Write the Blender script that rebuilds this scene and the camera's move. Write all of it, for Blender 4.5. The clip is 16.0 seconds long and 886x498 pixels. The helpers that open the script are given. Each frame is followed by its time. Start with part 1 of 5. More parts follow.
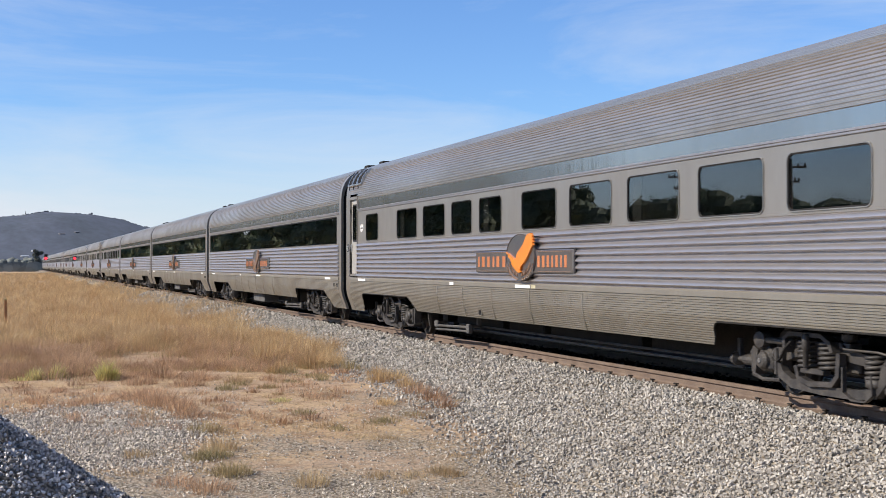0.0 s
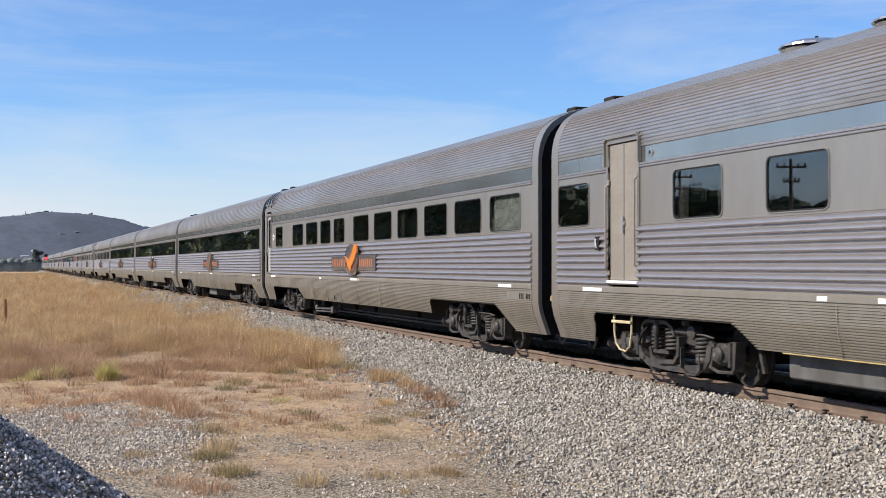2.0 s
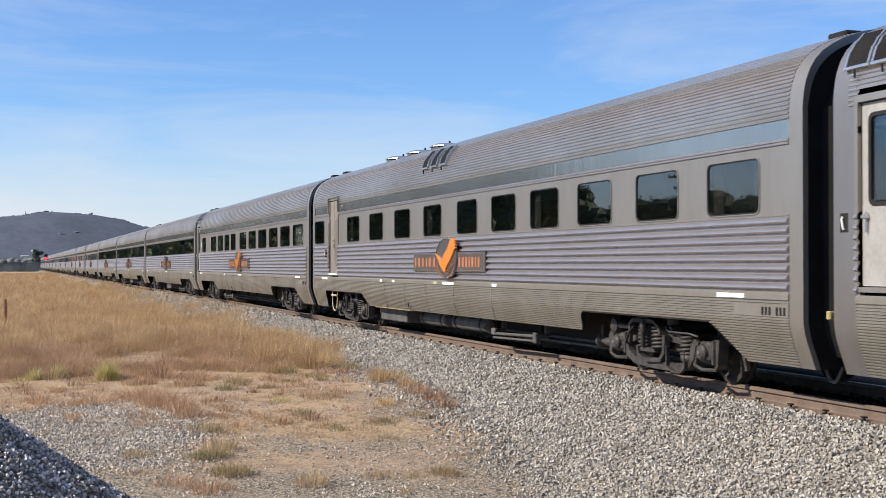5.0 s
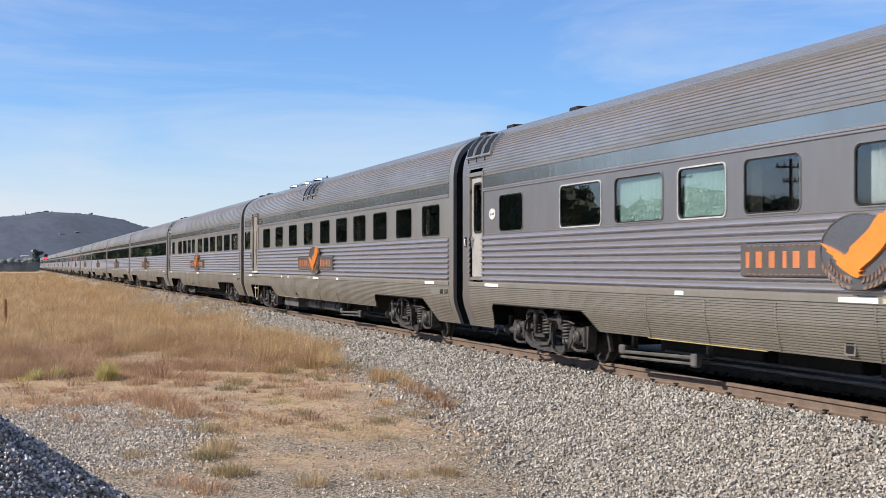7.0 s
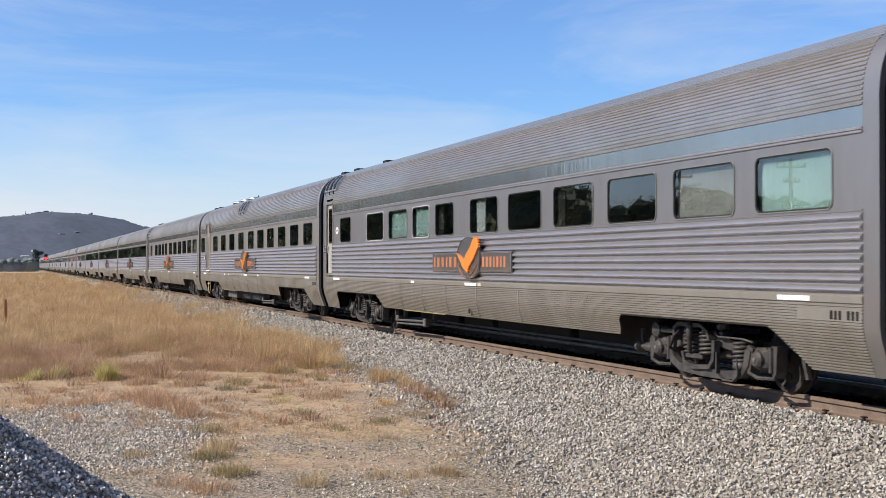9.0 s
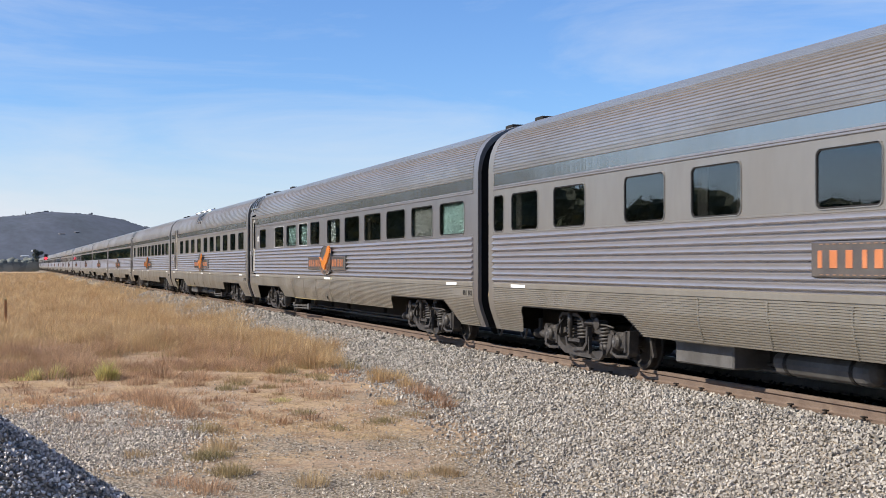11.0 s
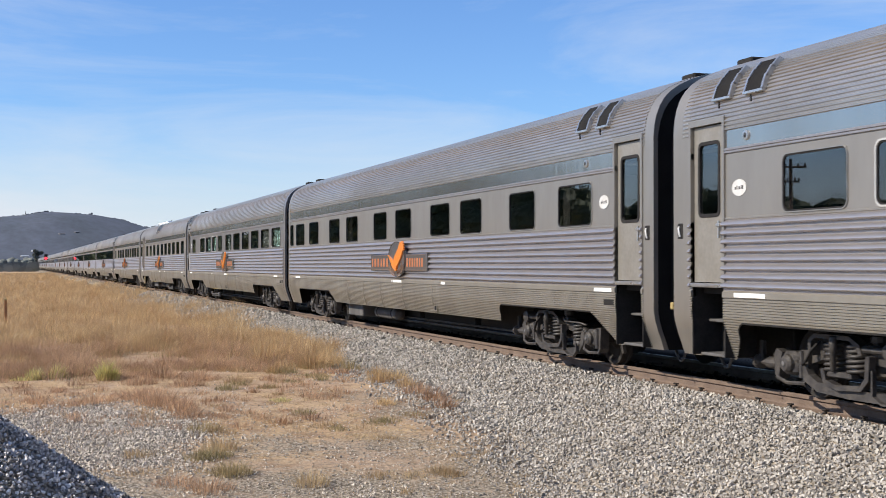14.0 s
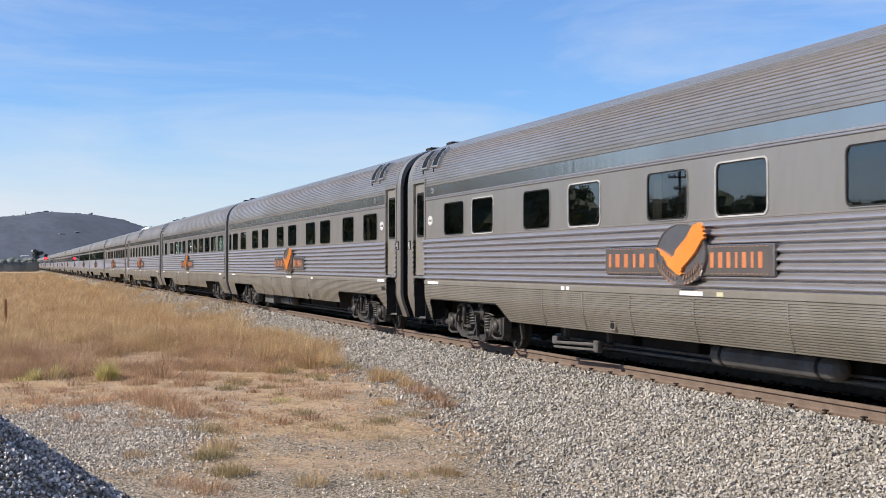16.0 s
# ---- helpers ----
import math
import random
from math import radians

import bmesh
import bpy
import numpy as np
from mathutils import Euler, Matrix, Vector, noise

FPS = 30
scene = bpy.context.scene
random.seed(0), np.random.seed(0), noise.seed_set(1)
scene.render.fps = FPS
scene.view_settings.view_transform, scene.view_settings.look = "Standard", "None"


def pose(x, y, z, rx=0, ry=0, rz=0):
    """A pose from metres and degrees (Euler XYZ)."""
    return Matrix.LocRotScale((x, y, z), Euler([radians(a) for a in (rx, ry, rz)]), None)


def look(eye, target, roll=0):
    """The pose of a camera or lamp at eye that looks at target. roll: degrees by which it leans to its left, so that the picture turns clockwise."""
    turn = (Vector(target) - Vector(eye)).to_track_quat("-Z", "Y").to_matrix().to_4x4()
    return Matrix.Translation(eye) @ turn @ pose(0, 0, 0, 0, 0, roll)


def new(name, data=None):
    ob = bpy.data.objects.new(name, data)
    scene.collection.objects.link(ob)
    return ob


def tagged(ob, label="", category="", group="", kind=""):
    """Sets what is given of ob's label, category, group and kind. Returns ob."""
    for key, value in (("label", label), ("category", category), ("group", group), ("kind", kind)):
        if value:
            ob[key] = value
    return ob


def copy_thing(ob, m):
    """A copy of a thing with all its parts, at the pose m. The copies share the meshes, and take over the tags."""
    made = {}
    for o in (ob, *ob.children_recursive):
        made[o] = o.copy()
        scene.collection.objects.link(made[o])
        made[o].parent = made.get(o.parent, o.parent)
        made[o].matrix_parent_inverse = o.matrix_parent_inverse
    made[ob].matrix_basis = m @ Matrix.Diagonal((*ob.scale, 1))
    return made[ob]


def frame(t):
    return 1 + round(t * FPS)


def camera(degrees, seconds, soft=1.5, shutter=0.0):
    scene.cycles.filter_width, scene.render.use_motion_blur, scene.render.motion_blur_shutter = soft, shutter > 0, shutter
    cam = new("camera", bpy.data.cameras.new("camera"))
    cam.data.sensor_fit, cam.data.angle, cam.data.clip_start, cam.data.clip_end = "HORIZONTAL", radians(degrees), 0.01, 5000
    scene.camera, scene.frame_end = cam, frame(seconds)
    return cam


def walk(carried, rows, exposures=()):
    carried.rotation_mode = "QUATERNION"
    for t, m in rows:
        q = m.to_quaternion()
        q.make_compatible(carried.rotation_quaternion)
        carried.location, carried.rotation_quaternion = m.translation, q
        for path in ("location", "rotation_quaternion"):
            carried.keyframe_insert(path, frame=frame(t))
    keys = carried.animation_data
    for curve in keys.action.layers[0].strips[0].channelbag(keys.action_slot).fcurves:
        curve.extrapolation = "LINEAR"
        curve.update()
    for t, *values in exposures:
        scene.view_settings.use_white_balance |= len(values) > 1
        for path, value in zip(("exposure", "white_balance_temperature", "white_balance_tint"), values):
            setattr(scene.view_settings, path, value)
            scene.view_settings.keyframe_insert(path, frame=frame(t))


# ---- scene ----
# Camera: held still beside the line. The track runs along +y; rail tops lie at z = RAIL.
STILL = pose(0, 0, 1.54, 90.73, 0, -18.45)
cam = camera(38.0, 16.0, soft=0.6, shutter=0.15)
walk(cam, [(0, STILL), (16, STILL)], exposures=[(0, 0.4), (16, 0.4)])

# ---- sky, sun ----
SUN_WAY = Vector((-1.0, 0.11, 0.69)).normalized()
sun = new("sun", bpy.data.lights.new("sun", "SUN"))
sun.data.energy, sun.data.angle, sun.data.color = 4.9, radians(0.5), (1.0, 0.92, 0.80)
sun.matrix_basis = look(SUN_WAY * 60, (0, 0, 0))


def make_sky():
    world = bpy.data.worlds.new("sky")
    scene.world = world
    world.use_nodes = True
    tree = world.node_tree
    add, link = tree.nodes.new, tree.links.new
    sky = add("ShaderNodeTexSky")
    sky.sky_type, sky.sun_disc = "NISHITA", False
    sky.sun_elevation = math.asin(SUN_WAY.z)
    sky.sun_rotation = math.atan2(SUN_WAY.x, SUN_WAY.y)
    sky.air_density, sky.dust_density, sky.ozone_density = 1.0, 0.15, 3.0
    tint = add("ShaderNodeMix"); tint.data_type, tint.blend_type = "RGBA", "MULTIPLY"
    tint.inputs[0].default_value = 1.0
    tint.inputs[7].default_value = (0.82, 1.07, 1.47, 1)
    link(sky.outputs[0], tint.inputs[6])
    # thin streaked cloud, thickest low down
    co = add("ShaderNodeTexCoord")
    turn = add("ShaderNodeMapping"); turn.inputs["Rotation"].default_value = (0, 0.10, 0.25); turn.inputs["Scale"].default_value = (1.0, 1.0, 5.5)
    link(co.outputs["Generated"], turn.inputs[0])
    n = add("ShaderNodeTexNoise"); n.inputs["Scale"].default_value = 2.8; n.inputs["Detail"].default_value = 7; n.inputs["Roughness"].default_value = 0.62; n.inputs["Distortion"].default_value = 0.5
    link(turn.outputs[0], n.inputs["Vector"])
    ramp = add("ShaderNodeMapRange"); ramp.inputs[1].default_value, ramp.inputs[2].default_value = 0.43, 0.82
    ramp.inputs[3].default_value, ramp.inputs[4].default_value = 0.0, 0.55
    link(n.outputs[0], ramp.inputs[0])
    sep = add("ShaderNodeSeparateXYZ"); link(co.outputs["Generated"], sep.inputs[0])
    low = add("ShaderNodeMapRange"); low.inputs[1].default_value, low.inputs[2].default_value = 0.0, 0.122
    low.inputs[3].default_value, low.inputs[4].default_value = 0.88, 0.0
    low.interpolation_type = "SMOOTHSTEP"
    link(sep.outputs[2], low.inputs[0])
    total = add("ShaderNodeMath"); total.operation = "ADD"; total.use_clamp = True
    link(ramp.outputs[0], total.inputs[0]); link(low.outputs[0], total.inputs[1])
    mix = add("ShaderNodeMix"); mix.data_type = "RGBA"
    mix.inputs[7].default_value = (6.7, 7.2, 7.9, 1)
    link(total.outputs[0], mix.inputs[0]); link(tint.outputs[2], mix.inputs[6])
    link(mix.outputs[2], tree.nodes["Background"].inputs[0])
    tree.nodes["Background"].inputs[1].default_value = 0.085


make_sky()

# ---- materials ----


def material(name, base, rough=0.6, metal=0.0, other=None, scale=6.0, grain=60.0, bump=0.0, spread=0.08, stretch=(1, 1, 1), islands=0.0, objects=0.0, coat=0.0, contrast=(0.35, 0.65), thin=0.0):
    """Principled surface with two scales of variation: a broad mix towards 'other', and a fine grain."""
    m = bpy.data.materials.new(name)
    m.use_nodes = True
    tree = m.node_tree
    add, link = tree.nodes.new, tree.links.new
    p = tree.nodes["Principled BSDF"]
    co = add("ShaderNodeTexCoord")
    mp = add("ShaderNodeMapping"); mp.inputs["Scale"].default_value = stretch
    link(co.outputs["Object"], mp.inputs[0])
    big = add("ShaderNodeTexNoise"); big.inputs["Scale"].default_value = scale; big.inputs["Detail"].default_value = 5
    fine = add("ShaderNodeTexNoise"); fine.inputs["Scale"].default_value = grain; fine.inputs["Detail"].default_value = 3
    link(mp.outputs[0], big.inputs["Vector"]); link(mp.outputs[0], fine.inputs["Vector"])
    rng = add("ShaderNodeMapRange"); rng.inputs[1].default_value, rng.inputs[2].default_value = contrast
    link(big.outputs[0], rng.inputs[0])
    mix = add("ShaderNodeMix"); mix.data_type = "RGBA"
    mix.inputs[6].default_value = (*base, 1)
    mix.inputs[7].default_value = (*(other or [c * 0.8 for c in base]), 1)
    link(rng.outputs[0], mix.inputs[0])
    val = add("ShaderNodeMapRange"); val.inputs[1].default_value, val.inputs[2].default_value = 0.3, 0.7
    val.inputs[3].default_value, val.inputs[4].default_value = 1 - spread, 1 + spread
    link(fine.outputs[0], val.inputs[0])
    hsv = add("ShaderNodeHueSaturation")
    link(mix.outputs[2], hsv.inputs["Color"])
    last = val.outputs[0]
    for amount, node, out in ((islands, "ShaderNodeNewGeometry", "Random Per Island"), (objects, "ShaderNodeObjectInfo", "Random")):
        if amount:
            src = add(node)
            r = add("ShaderNodeMapRange"); r.inputs[3].default_value, r.inputs[4].default_value = 1 - amount, 1 + amount
            link(src.outputs[out], r.inputs[0])
            mul = add("ShaderNodeMath"); mul.operation = "MULTIPLY"
            link(last, mul.inputs[0]); link(r.outputs[0], mul.inputs[1])
            last = mul.outputs[0]
    link(last, hsv.inputs["Value"])
    link(hsv.outputs[0], p.inputs["Base Color"])
    rr = add("ShaderNodeMapRange"); rr.inputs[3].default_value, rr.inputs[4].default_value = max(rough - 0.08, 0.02), min(rough + 0.1, 1)
    link(big.outputs[0], rr.inputs[0]); link(rr.outputs[0], p.inputs["Roughness"])
    p.inputs["Metallic"].default_value = metal
    p.inputs["Coat Weight"].default_value = coat
    if coat:
        p.inputs["Coat IOR"].default_value = 2.0
    if bump:
        b = add("ShaderNodeBump"); b.inputs["Strength"].default_value = bump; b.inputs["Distance"].default_value = 0.01
        link(fine.outputs[0], b.inputs["Height"]); link(b.outputs[0], p.inputs["Normal"])
    if thin:
        # dry blades let light through
        t = add("ShaderNodeBsdfTranslucent"); link(hsv.outputs[0], t.inputs["Color"])
        both = add("ShaderNodeMixShader"); both.inputs[0].default_value = thin
        link(p.outputs[0], both.inputs[1]); link(t.outputs[0], both.inputs[2])
        link(both.outputs[0], tree.nodes["Material Output"].inputs["Surface"])
    return m


PANEL_GREY = material("grey_steel_panel", (0.312, 0.293, 0.279), 0.40, 0.78, (0.273, 0.255, 0.242), 0.9, 5, 0.06, 0.04, (1, 1.2, 0.4))
WHITE_RIM = material("white_window_frame", (0.48, 0.47, 0.45), 0.5, 0.1, spread=0.05)
RIM = material("window_rim_metal", (0.30, 0.29, 0.27), 0.4, 0.6, spread=0.05)
STEEL = material("brushed_stainless_steel", (0.432, 0.404, 0.396), 0.40, 0.82, (0.360, 0.336, 0.328), 0.8, 9, 0, 0.06, (3, 0.4, 1))
ROOF_STEEL = material("weathered_roof_steel", (0.475, 0.434, 0.388), 0.34, 0.84, (0.370, 0.336, 0.297), 0.7, 8, 0, 0.07, (3, 0.35, 1))
PANEL = material("dull_steel_panel", (0.355, 0.328, 0.290), 0.42, 0.74, (0.308, 0.283, 0.247), 0.9, 5, 0.06, 0.04, (1, 1.2, 0.4))
SKIRT = material("dusty_skirt_steel", (0.326, 0.298, 0.252), 0.5, 0.68, (0.270, 0.244, 0.202), 1.0, 8, 0, 0.06, (1, 1.2, 0.5))
LETTERBOARD = material("bluish_steel_board", (0.46, 0.435, 0.395), 0.17, 0.9, (0.41, 0.385, 0.345), 0.6, 5, 0.55, 0.03, (1, 1, 0.15))
BRIGHT = material("bright_trim", (0.62, 0.61, 0.59), 0.28, 0.85, spread=0.05)
DOOR_PAINT = material("beige_door_metal", (0.30, 0.265, 0.22), 0.5, 0.35, (0.25, 0.22, 0.182), 2, 20)
DOOR_GREY = material("grey_beige_door_metal", (0.31, 0.285, 0.245), 0.45, 0.5, (0.265, 0.242, 0.205), 2, 20)
DOOR_WHITE = material("pale_door_metal", (0.42, 0.40, 0.365), 0.5, 0.3, (0.36, 0.34, 0.305), 2, 20)
RUBBER = material("black_rubber", (0.012, 0.011, 0.011), 0.8, 0, (0.018, 0.017, 0.016), 3, 30, 0.2)
RUBBER.node_tree.nodes["Principled BSDF"].inputs["Specular IOR Level"].default_value = 0.08
GASKET = material("window_gasket", (0.028, 0.026, 0.025), 0.6, 0, spread=0.1)
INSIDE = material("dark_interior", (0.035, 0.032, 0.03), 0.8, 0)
CURTAIN = material("pale_green_blind", (0.195, 0.300, 0.292), 0.8, 0, (0.180, 0.278, 0.270), 1.5, 40, 0, 0.02)
DRAPE = material("pale_window_drape", (0.34, 0.37, 0.38), 0.85, 0, (0.27, 0.30, 0.31), 3, 40)
GREY_BLIND = material("grey_blind", (0.16, 0.165, 0.16), 0.8, 0, (0.13, 0.135, 0.13), 3, 40)
BOGIE = material("oily_cast_steel", (0.028, 0.025, 0.024), 0.55, 0.1, (0.064, 0.056, 0.049), 7, 50, 0.3, 0.2)
UNDER = material("dark_underframe", (0.020, 0.019, 0.018), 0.7, 0.1, (0.032, 0.029, 0.027), 5, 30, 0.2, 0.15)
TANK = material("grey_equipment_box", (0.12, 0.115, 0.11), 0.65, 0.1, (0.07, 0.065, 0.06), 3, 30)
# wheel colour lowered to near black for the shade behind the skirt
WHEEL = material("shade_dark_wheel", (0.022, 0.019, 0.017), 0.7, 0.1, (0.034, 0.029, 0.025), 6, 40)
PLATE = material("dark_bronze_plate", (0.105, 0.092, 0.088), 0.5, 0.3, (0.13, 0.112, 0.10), 5, 40, 0.1, coat=1.0)
ROUNDEL = material("dull_grey_badge", (0.29, 0.28, 0.28), 0.30, 0.85, (0.25, 0.24, 0.24), 4, 40, 0.05)
ORANGE = material("orange_paint", (0.80, 0.255, 0.035), 0.45, 0, (0.74, 0.22, 0.03), 4, 40, 0, 0.04, coat=1.0)
# emblem orange greyed to imitate distance and the sheen at a glancing view
FAR_MUTED = material("distance_muted_emblem", (0.30, 0.19, 0.135), 0.5, 0, (0.26, 0.165, 0.12), 4, 40, 0, 0.05, coat=1.0)
STUDS = material("tarnished_brass", (0.34, 0.21, 0.14), 0.5, 0.2, (0.27, 0.16, 0.105), 5, 40, coat=1.0)
PALE_TAG = material("pale_yellow_tag", (0.50, 0.46, 0.30), 0.6)
DULL_ORANGE = material("faded_orange_lettering", (0.58, 0.20, 0.075), 0.5, 0, (0.50, 0.165, 0.06), 4, 40, 0, 0.05, coat=1.0)
WHITE = material("white_paint", (0.80, 0.79, 0.76), 0.45, 0, (0.74, 0.73, 0.70), 6, 40, 0, 0.03)
DISC = material("dusty_white_sign", (0.55, 0.54, 0.52), 0.55, 0, (0.48, 0.47, 0.45), 8, 40, 0, 0.05)
YELLOW = material("yellow_paint", (0.42, 0.31, 0.12), 0.6, 0, (0.26, 0.20, 0.08), 5, 30)
CREAM = material("cream_rod_paint", (0.55, 0.46, 0.28), 0.6, 0, (0.42, 0.34, 0.20), 5, 30)
RUST = material("rusty_rail", (0.118, 0.080, 0.059), 0.8, 0.05, (0.165, 0.117, 0.086), 4, 60, 0.3, 0.15)
RAILHEAD = material("polished_rail_head", (0.30, 0.275, 0.245), 0.45, 0.8, (0.24, 0.21, 0.185), 3, 40)
CLIP = material("dark_rail_clip", (0.035, 0.028, 0.024), 0.6, 0.3)
SLEEPER = material("concrete_sleeper", (0.30, 0.28, 0.25), 0.9, 0, (0.24, 0.21, 0.18), 4, 60, 0.3)

for dark in (RUBBER, UNDER, INSIDE, GASKET):
    dark.node_tree.nodes["Principled BSDF"].inputs["Specular IOR Level"].default_value = 0.12


def glass(name, tint, rough=0.0):
    m = bpy.data.materials.new(name)
    m.use_nodes = True
    p = m.node_tree.nodes["Principled BSDF"]
    p.inputs["Base Color"].default_value = (*tint, 1)
    p.inputs["Roughness"].default_value = rough
    p.inputs["IOR"].default_value = 1.75
    p.inputs["Transmission Weight"].default_value = 1.0
    return m


GLASS = glass("tinted_window_glass", (0.42, 0.46, 0.47))

# ---- shape helpers ----


class Geo:
    """Collects vertices and faces for one mesh."""

    def __init__(self):
        self.v, self.f = [], []

    def put(self, vs, fs):
        n = len(self.v)
        self.v += [tuple(p) for p in vs]
        self.f += [tuple(n + i for i in f) for f in fs]
        return self

    def box(self, x0, x1, y0, y1, z0, z1, c=0.006):
        """A box with chamfered edges."""
        c = min(c, (x1 - x0) * 0.45, (y1 - y0) * 0.45, (z1 - z0) * 0.45)
        vs, idx = [], {}
        for i, (xa, sx) in enumerate(((x0, 1), (x1, -1))):
            for j, (ya, sy) in enumerate(((y0, 1), (y1, -1))):
                for k, (za, sz) in enumerate(((z0, 1), (z1, -1))):
                    for a in range(3):
                        p = [xa + sx * c, ya + sy * c, za + sz * c]
                        p[a] = (xa, ya, za)[a]
                        idx[i, j, k, a] = len(vs)
                        vs.append(p)
        fs = []
        for s in (0, 1):
            fs.append([idx[s, j, k, 0] for j, k in ((0, 0), (1, 0), (1, 1), (0, 1))])
            fs.append([idx[i, s, k, 1] for i, k in ((0, 0), (1, 0), (1, 1), (0, 1))])
            fs.append([idx[i, j, s, 2] for i, j in ((0, 0), (1, 0), (1, 1), (0, 1))])
        for a, b in ((0, 0), (0, 1), (1, 0), (1, 1)):
            fs.append([idx[0, a, b, 1], idx[1, a, b, 1], idx[1, a, b, 2], idx[0, a, b, 2]])
            fs.append([idx[a, 0, b, 0], idx[a, 1, b, 0], idx[a, 1, b, 2], idx[a, 0, b, 2]])
            fs.append([idx[a, b, 0, 0], idx[a, b, 1, 0], idx[a, b, 1, 1], idx[a, b, 0, 1]])
        for i in (0, 1):
            for j in (0, 1):
                for k in (0, 1):
                    fs.append([idx[i, j, k, a] for a in range(3)])
        return self.put(vs, fs)

    def tube(self, pts, r, n=8, caps=True, r2=None):
        """A round bar along a line of points."""
        pts = [Vector(p) for p in pts]
        vs, fs = [], []
        side = None
        for i, p in enumerate(pts):
            d = (pts[min(i + 1, len(pts) - 1)] - pts[max(i - 1, 0)]).normalized()
            if side is None:
                side = d.orthogonal().normalized()
            side = (side - d * side.dot(d)).normalized()
            up = d.cross(side)
            rr = r if r2 is None else r + (r2 - r) * i / (len(pts) - 1)
            vs += [p + (side * math.cos(a) + up * math.sin(a)) * rr for a in (2 * math.pi * k / n for k in range(n))]
            if i:
                b = (i - 1) * n
                fs += [(b + k, b + (k + 1) % n, b + n + (k + 1) % n, b + n + k) for k in range(n)]
        if caps:
            fs += [tuple(range(n))[::-1], tuple(range((len(pts) - 1) * n, len(pts) * n))]
        return self.put(vs, fs)

    def lathe(self, profile, centre, axis="x", n=16):
        """Turn (along, radius) pairs about an axis through centre."""
        vs, fs = [], []
        for along, r in profile:
            for k in range(n):
                a = 2 * math.pi * k / n
                u, w = r * math.cos(a), r * math.sin(a)
                vs.append(Vector({"x": (along, u, w), "y": (w, along, u), "z": (u, w, along)}[axis]) + Vector(centre))
        for i in range(len(profile) - 1):
            b = i * n
            fs += [(b + k, b + (k + 1) % n, b + n + (k + 1) % n, b + n + k) for k in range(n)]
        fs += [tuple(range(n))[::-1], tuple(range((len(profile) - 1) * n, len(profile) * n))]
        return self.put(vs, fs)

    def slab(self, outline, x0, x1):
        """A flat (y, z) outline given thickness from x0 to x1."""
        n = len(outline)
        vs = [(x0, y, z) for y, z in outline] + [(x1, y, z) for y, z in outline]
        fs = [tuple(range(n)), tuple(range(n, 2 * n))[::-1]] + [(i, i + n, (i + 1) % n + n, (i + 1) % n) for i in range(n)]
        return self.put(vs, fs)

    def ring(self, outer, inner, x_out, x_in):
        """A frame between two (y, z) loops of equal length, from x_out (seen face) back to x_in."""
        n = len(outer)
        vs = [(x, y, z) for x in (x_out, x_in) for loop in (outer, inner) for y, z in loop]
        fs = []
        for i in range(n):
            j = (i + 1) % n
            fs += [(i, j, n + j, n + i), (n + i, n + j, 3 * n + j, 3 * n + i), (2 * n + i, 2 * n + j, j, i)]
        return self.put(vs, fs)


def rounded(y0, y1, z0, z1, r, n=4):
    out = []
    for cy, cz, a0 in ((y1 - r, z1 - r, 0), (y0 + r, z1 - r, 90), (y0 + r, z0 + r, 180), (y1 - r, z0 + r, 270)):
        for k in range(n + 1):
            a = radians(a0 + 90 * k / n)
            out.append((cy + r * math.cos(a), cz + r * math.sin(a)))
    return out


def as_mesh(name, geo, mat, smooth=False):
    me = bpy.data.meshes.new(name)
    me.from_pydata(geo.v, [], geo.f)
    bm = bmesh.new()
    bm.from_mesh(me)
    if len(geo.f) < 20000:
        bmesh.ops.recalc_face_normals(bm, faces=bm.faces)
    bm.to_mesh(me)
    bm.free()
    me.materials.append(mat)
    if smooth:
        me.polygons.foreach_set("use_smooth", [True] * len(me.polygons))
    return me


def part(name, geo, mat, parent=None, label="", smooth=False, at=None):
    me = geo if isinstance(geo, bpy.types.Mesh) else as_mesh(name, geo, mat, smooth)
    ob = new(name, me)
    if parent:
        ob.parent = parent
    if at is not None:
        ob.matrix_basis = at
    if label:
        tagged(ob, label)
    return ob

# ---- the line: ballast, ground ----
PITCH, LONG, SIDE, MID = 23.6, 23.07, 1.49, 9.27
RAIL, WHEEL_R = 0.075, 0.39


def smooth01(t):
    t = min(max(t, 0.0), 1.0)
    return t * t * (3 - 2 * t)


def ground_z(x, y):
    """Height of the natural ground, ballast shoulder and gravel heap."""
    base = -0.46 - 0.42 * smooth01((21 - y) / 9) + 0.55 * smooth01((4 - y) / 6)
    base += 0.05 * noise.noise((x * 0.16, y * 0.16, 0)) + 0.02 * noise.noise((x * 0.9, y * 0.9, 4))
    d = abs(x - MID)
    if d < 6:
        shoulder = RAIL - 0.17 if d < 1.5 else RAIL - 0.17 - (d - 1.5) * 0.39
        k = smooth01((d - 1.5) / 0.4)
        shoulder += 0.02 * k * noise.noise((x * 1.7, y * 1.7, 9))
        base = max(base, shoulder) if d > 1.5 else shoulder
    hx, hy = HEAP
    r = math.hypot(x - hx, y - hy)
    heap = 1.08 - 0.73 * math.sqrt(r * r + 0.25) + 0.05 * noise.noise((x * 1.1, y * 1.1, 2)) + 0.07 * noise.noise((x * 2.7, y * 2.7, 12))
    return max(base, heap)


HEAP = (-1.15, 11.4)


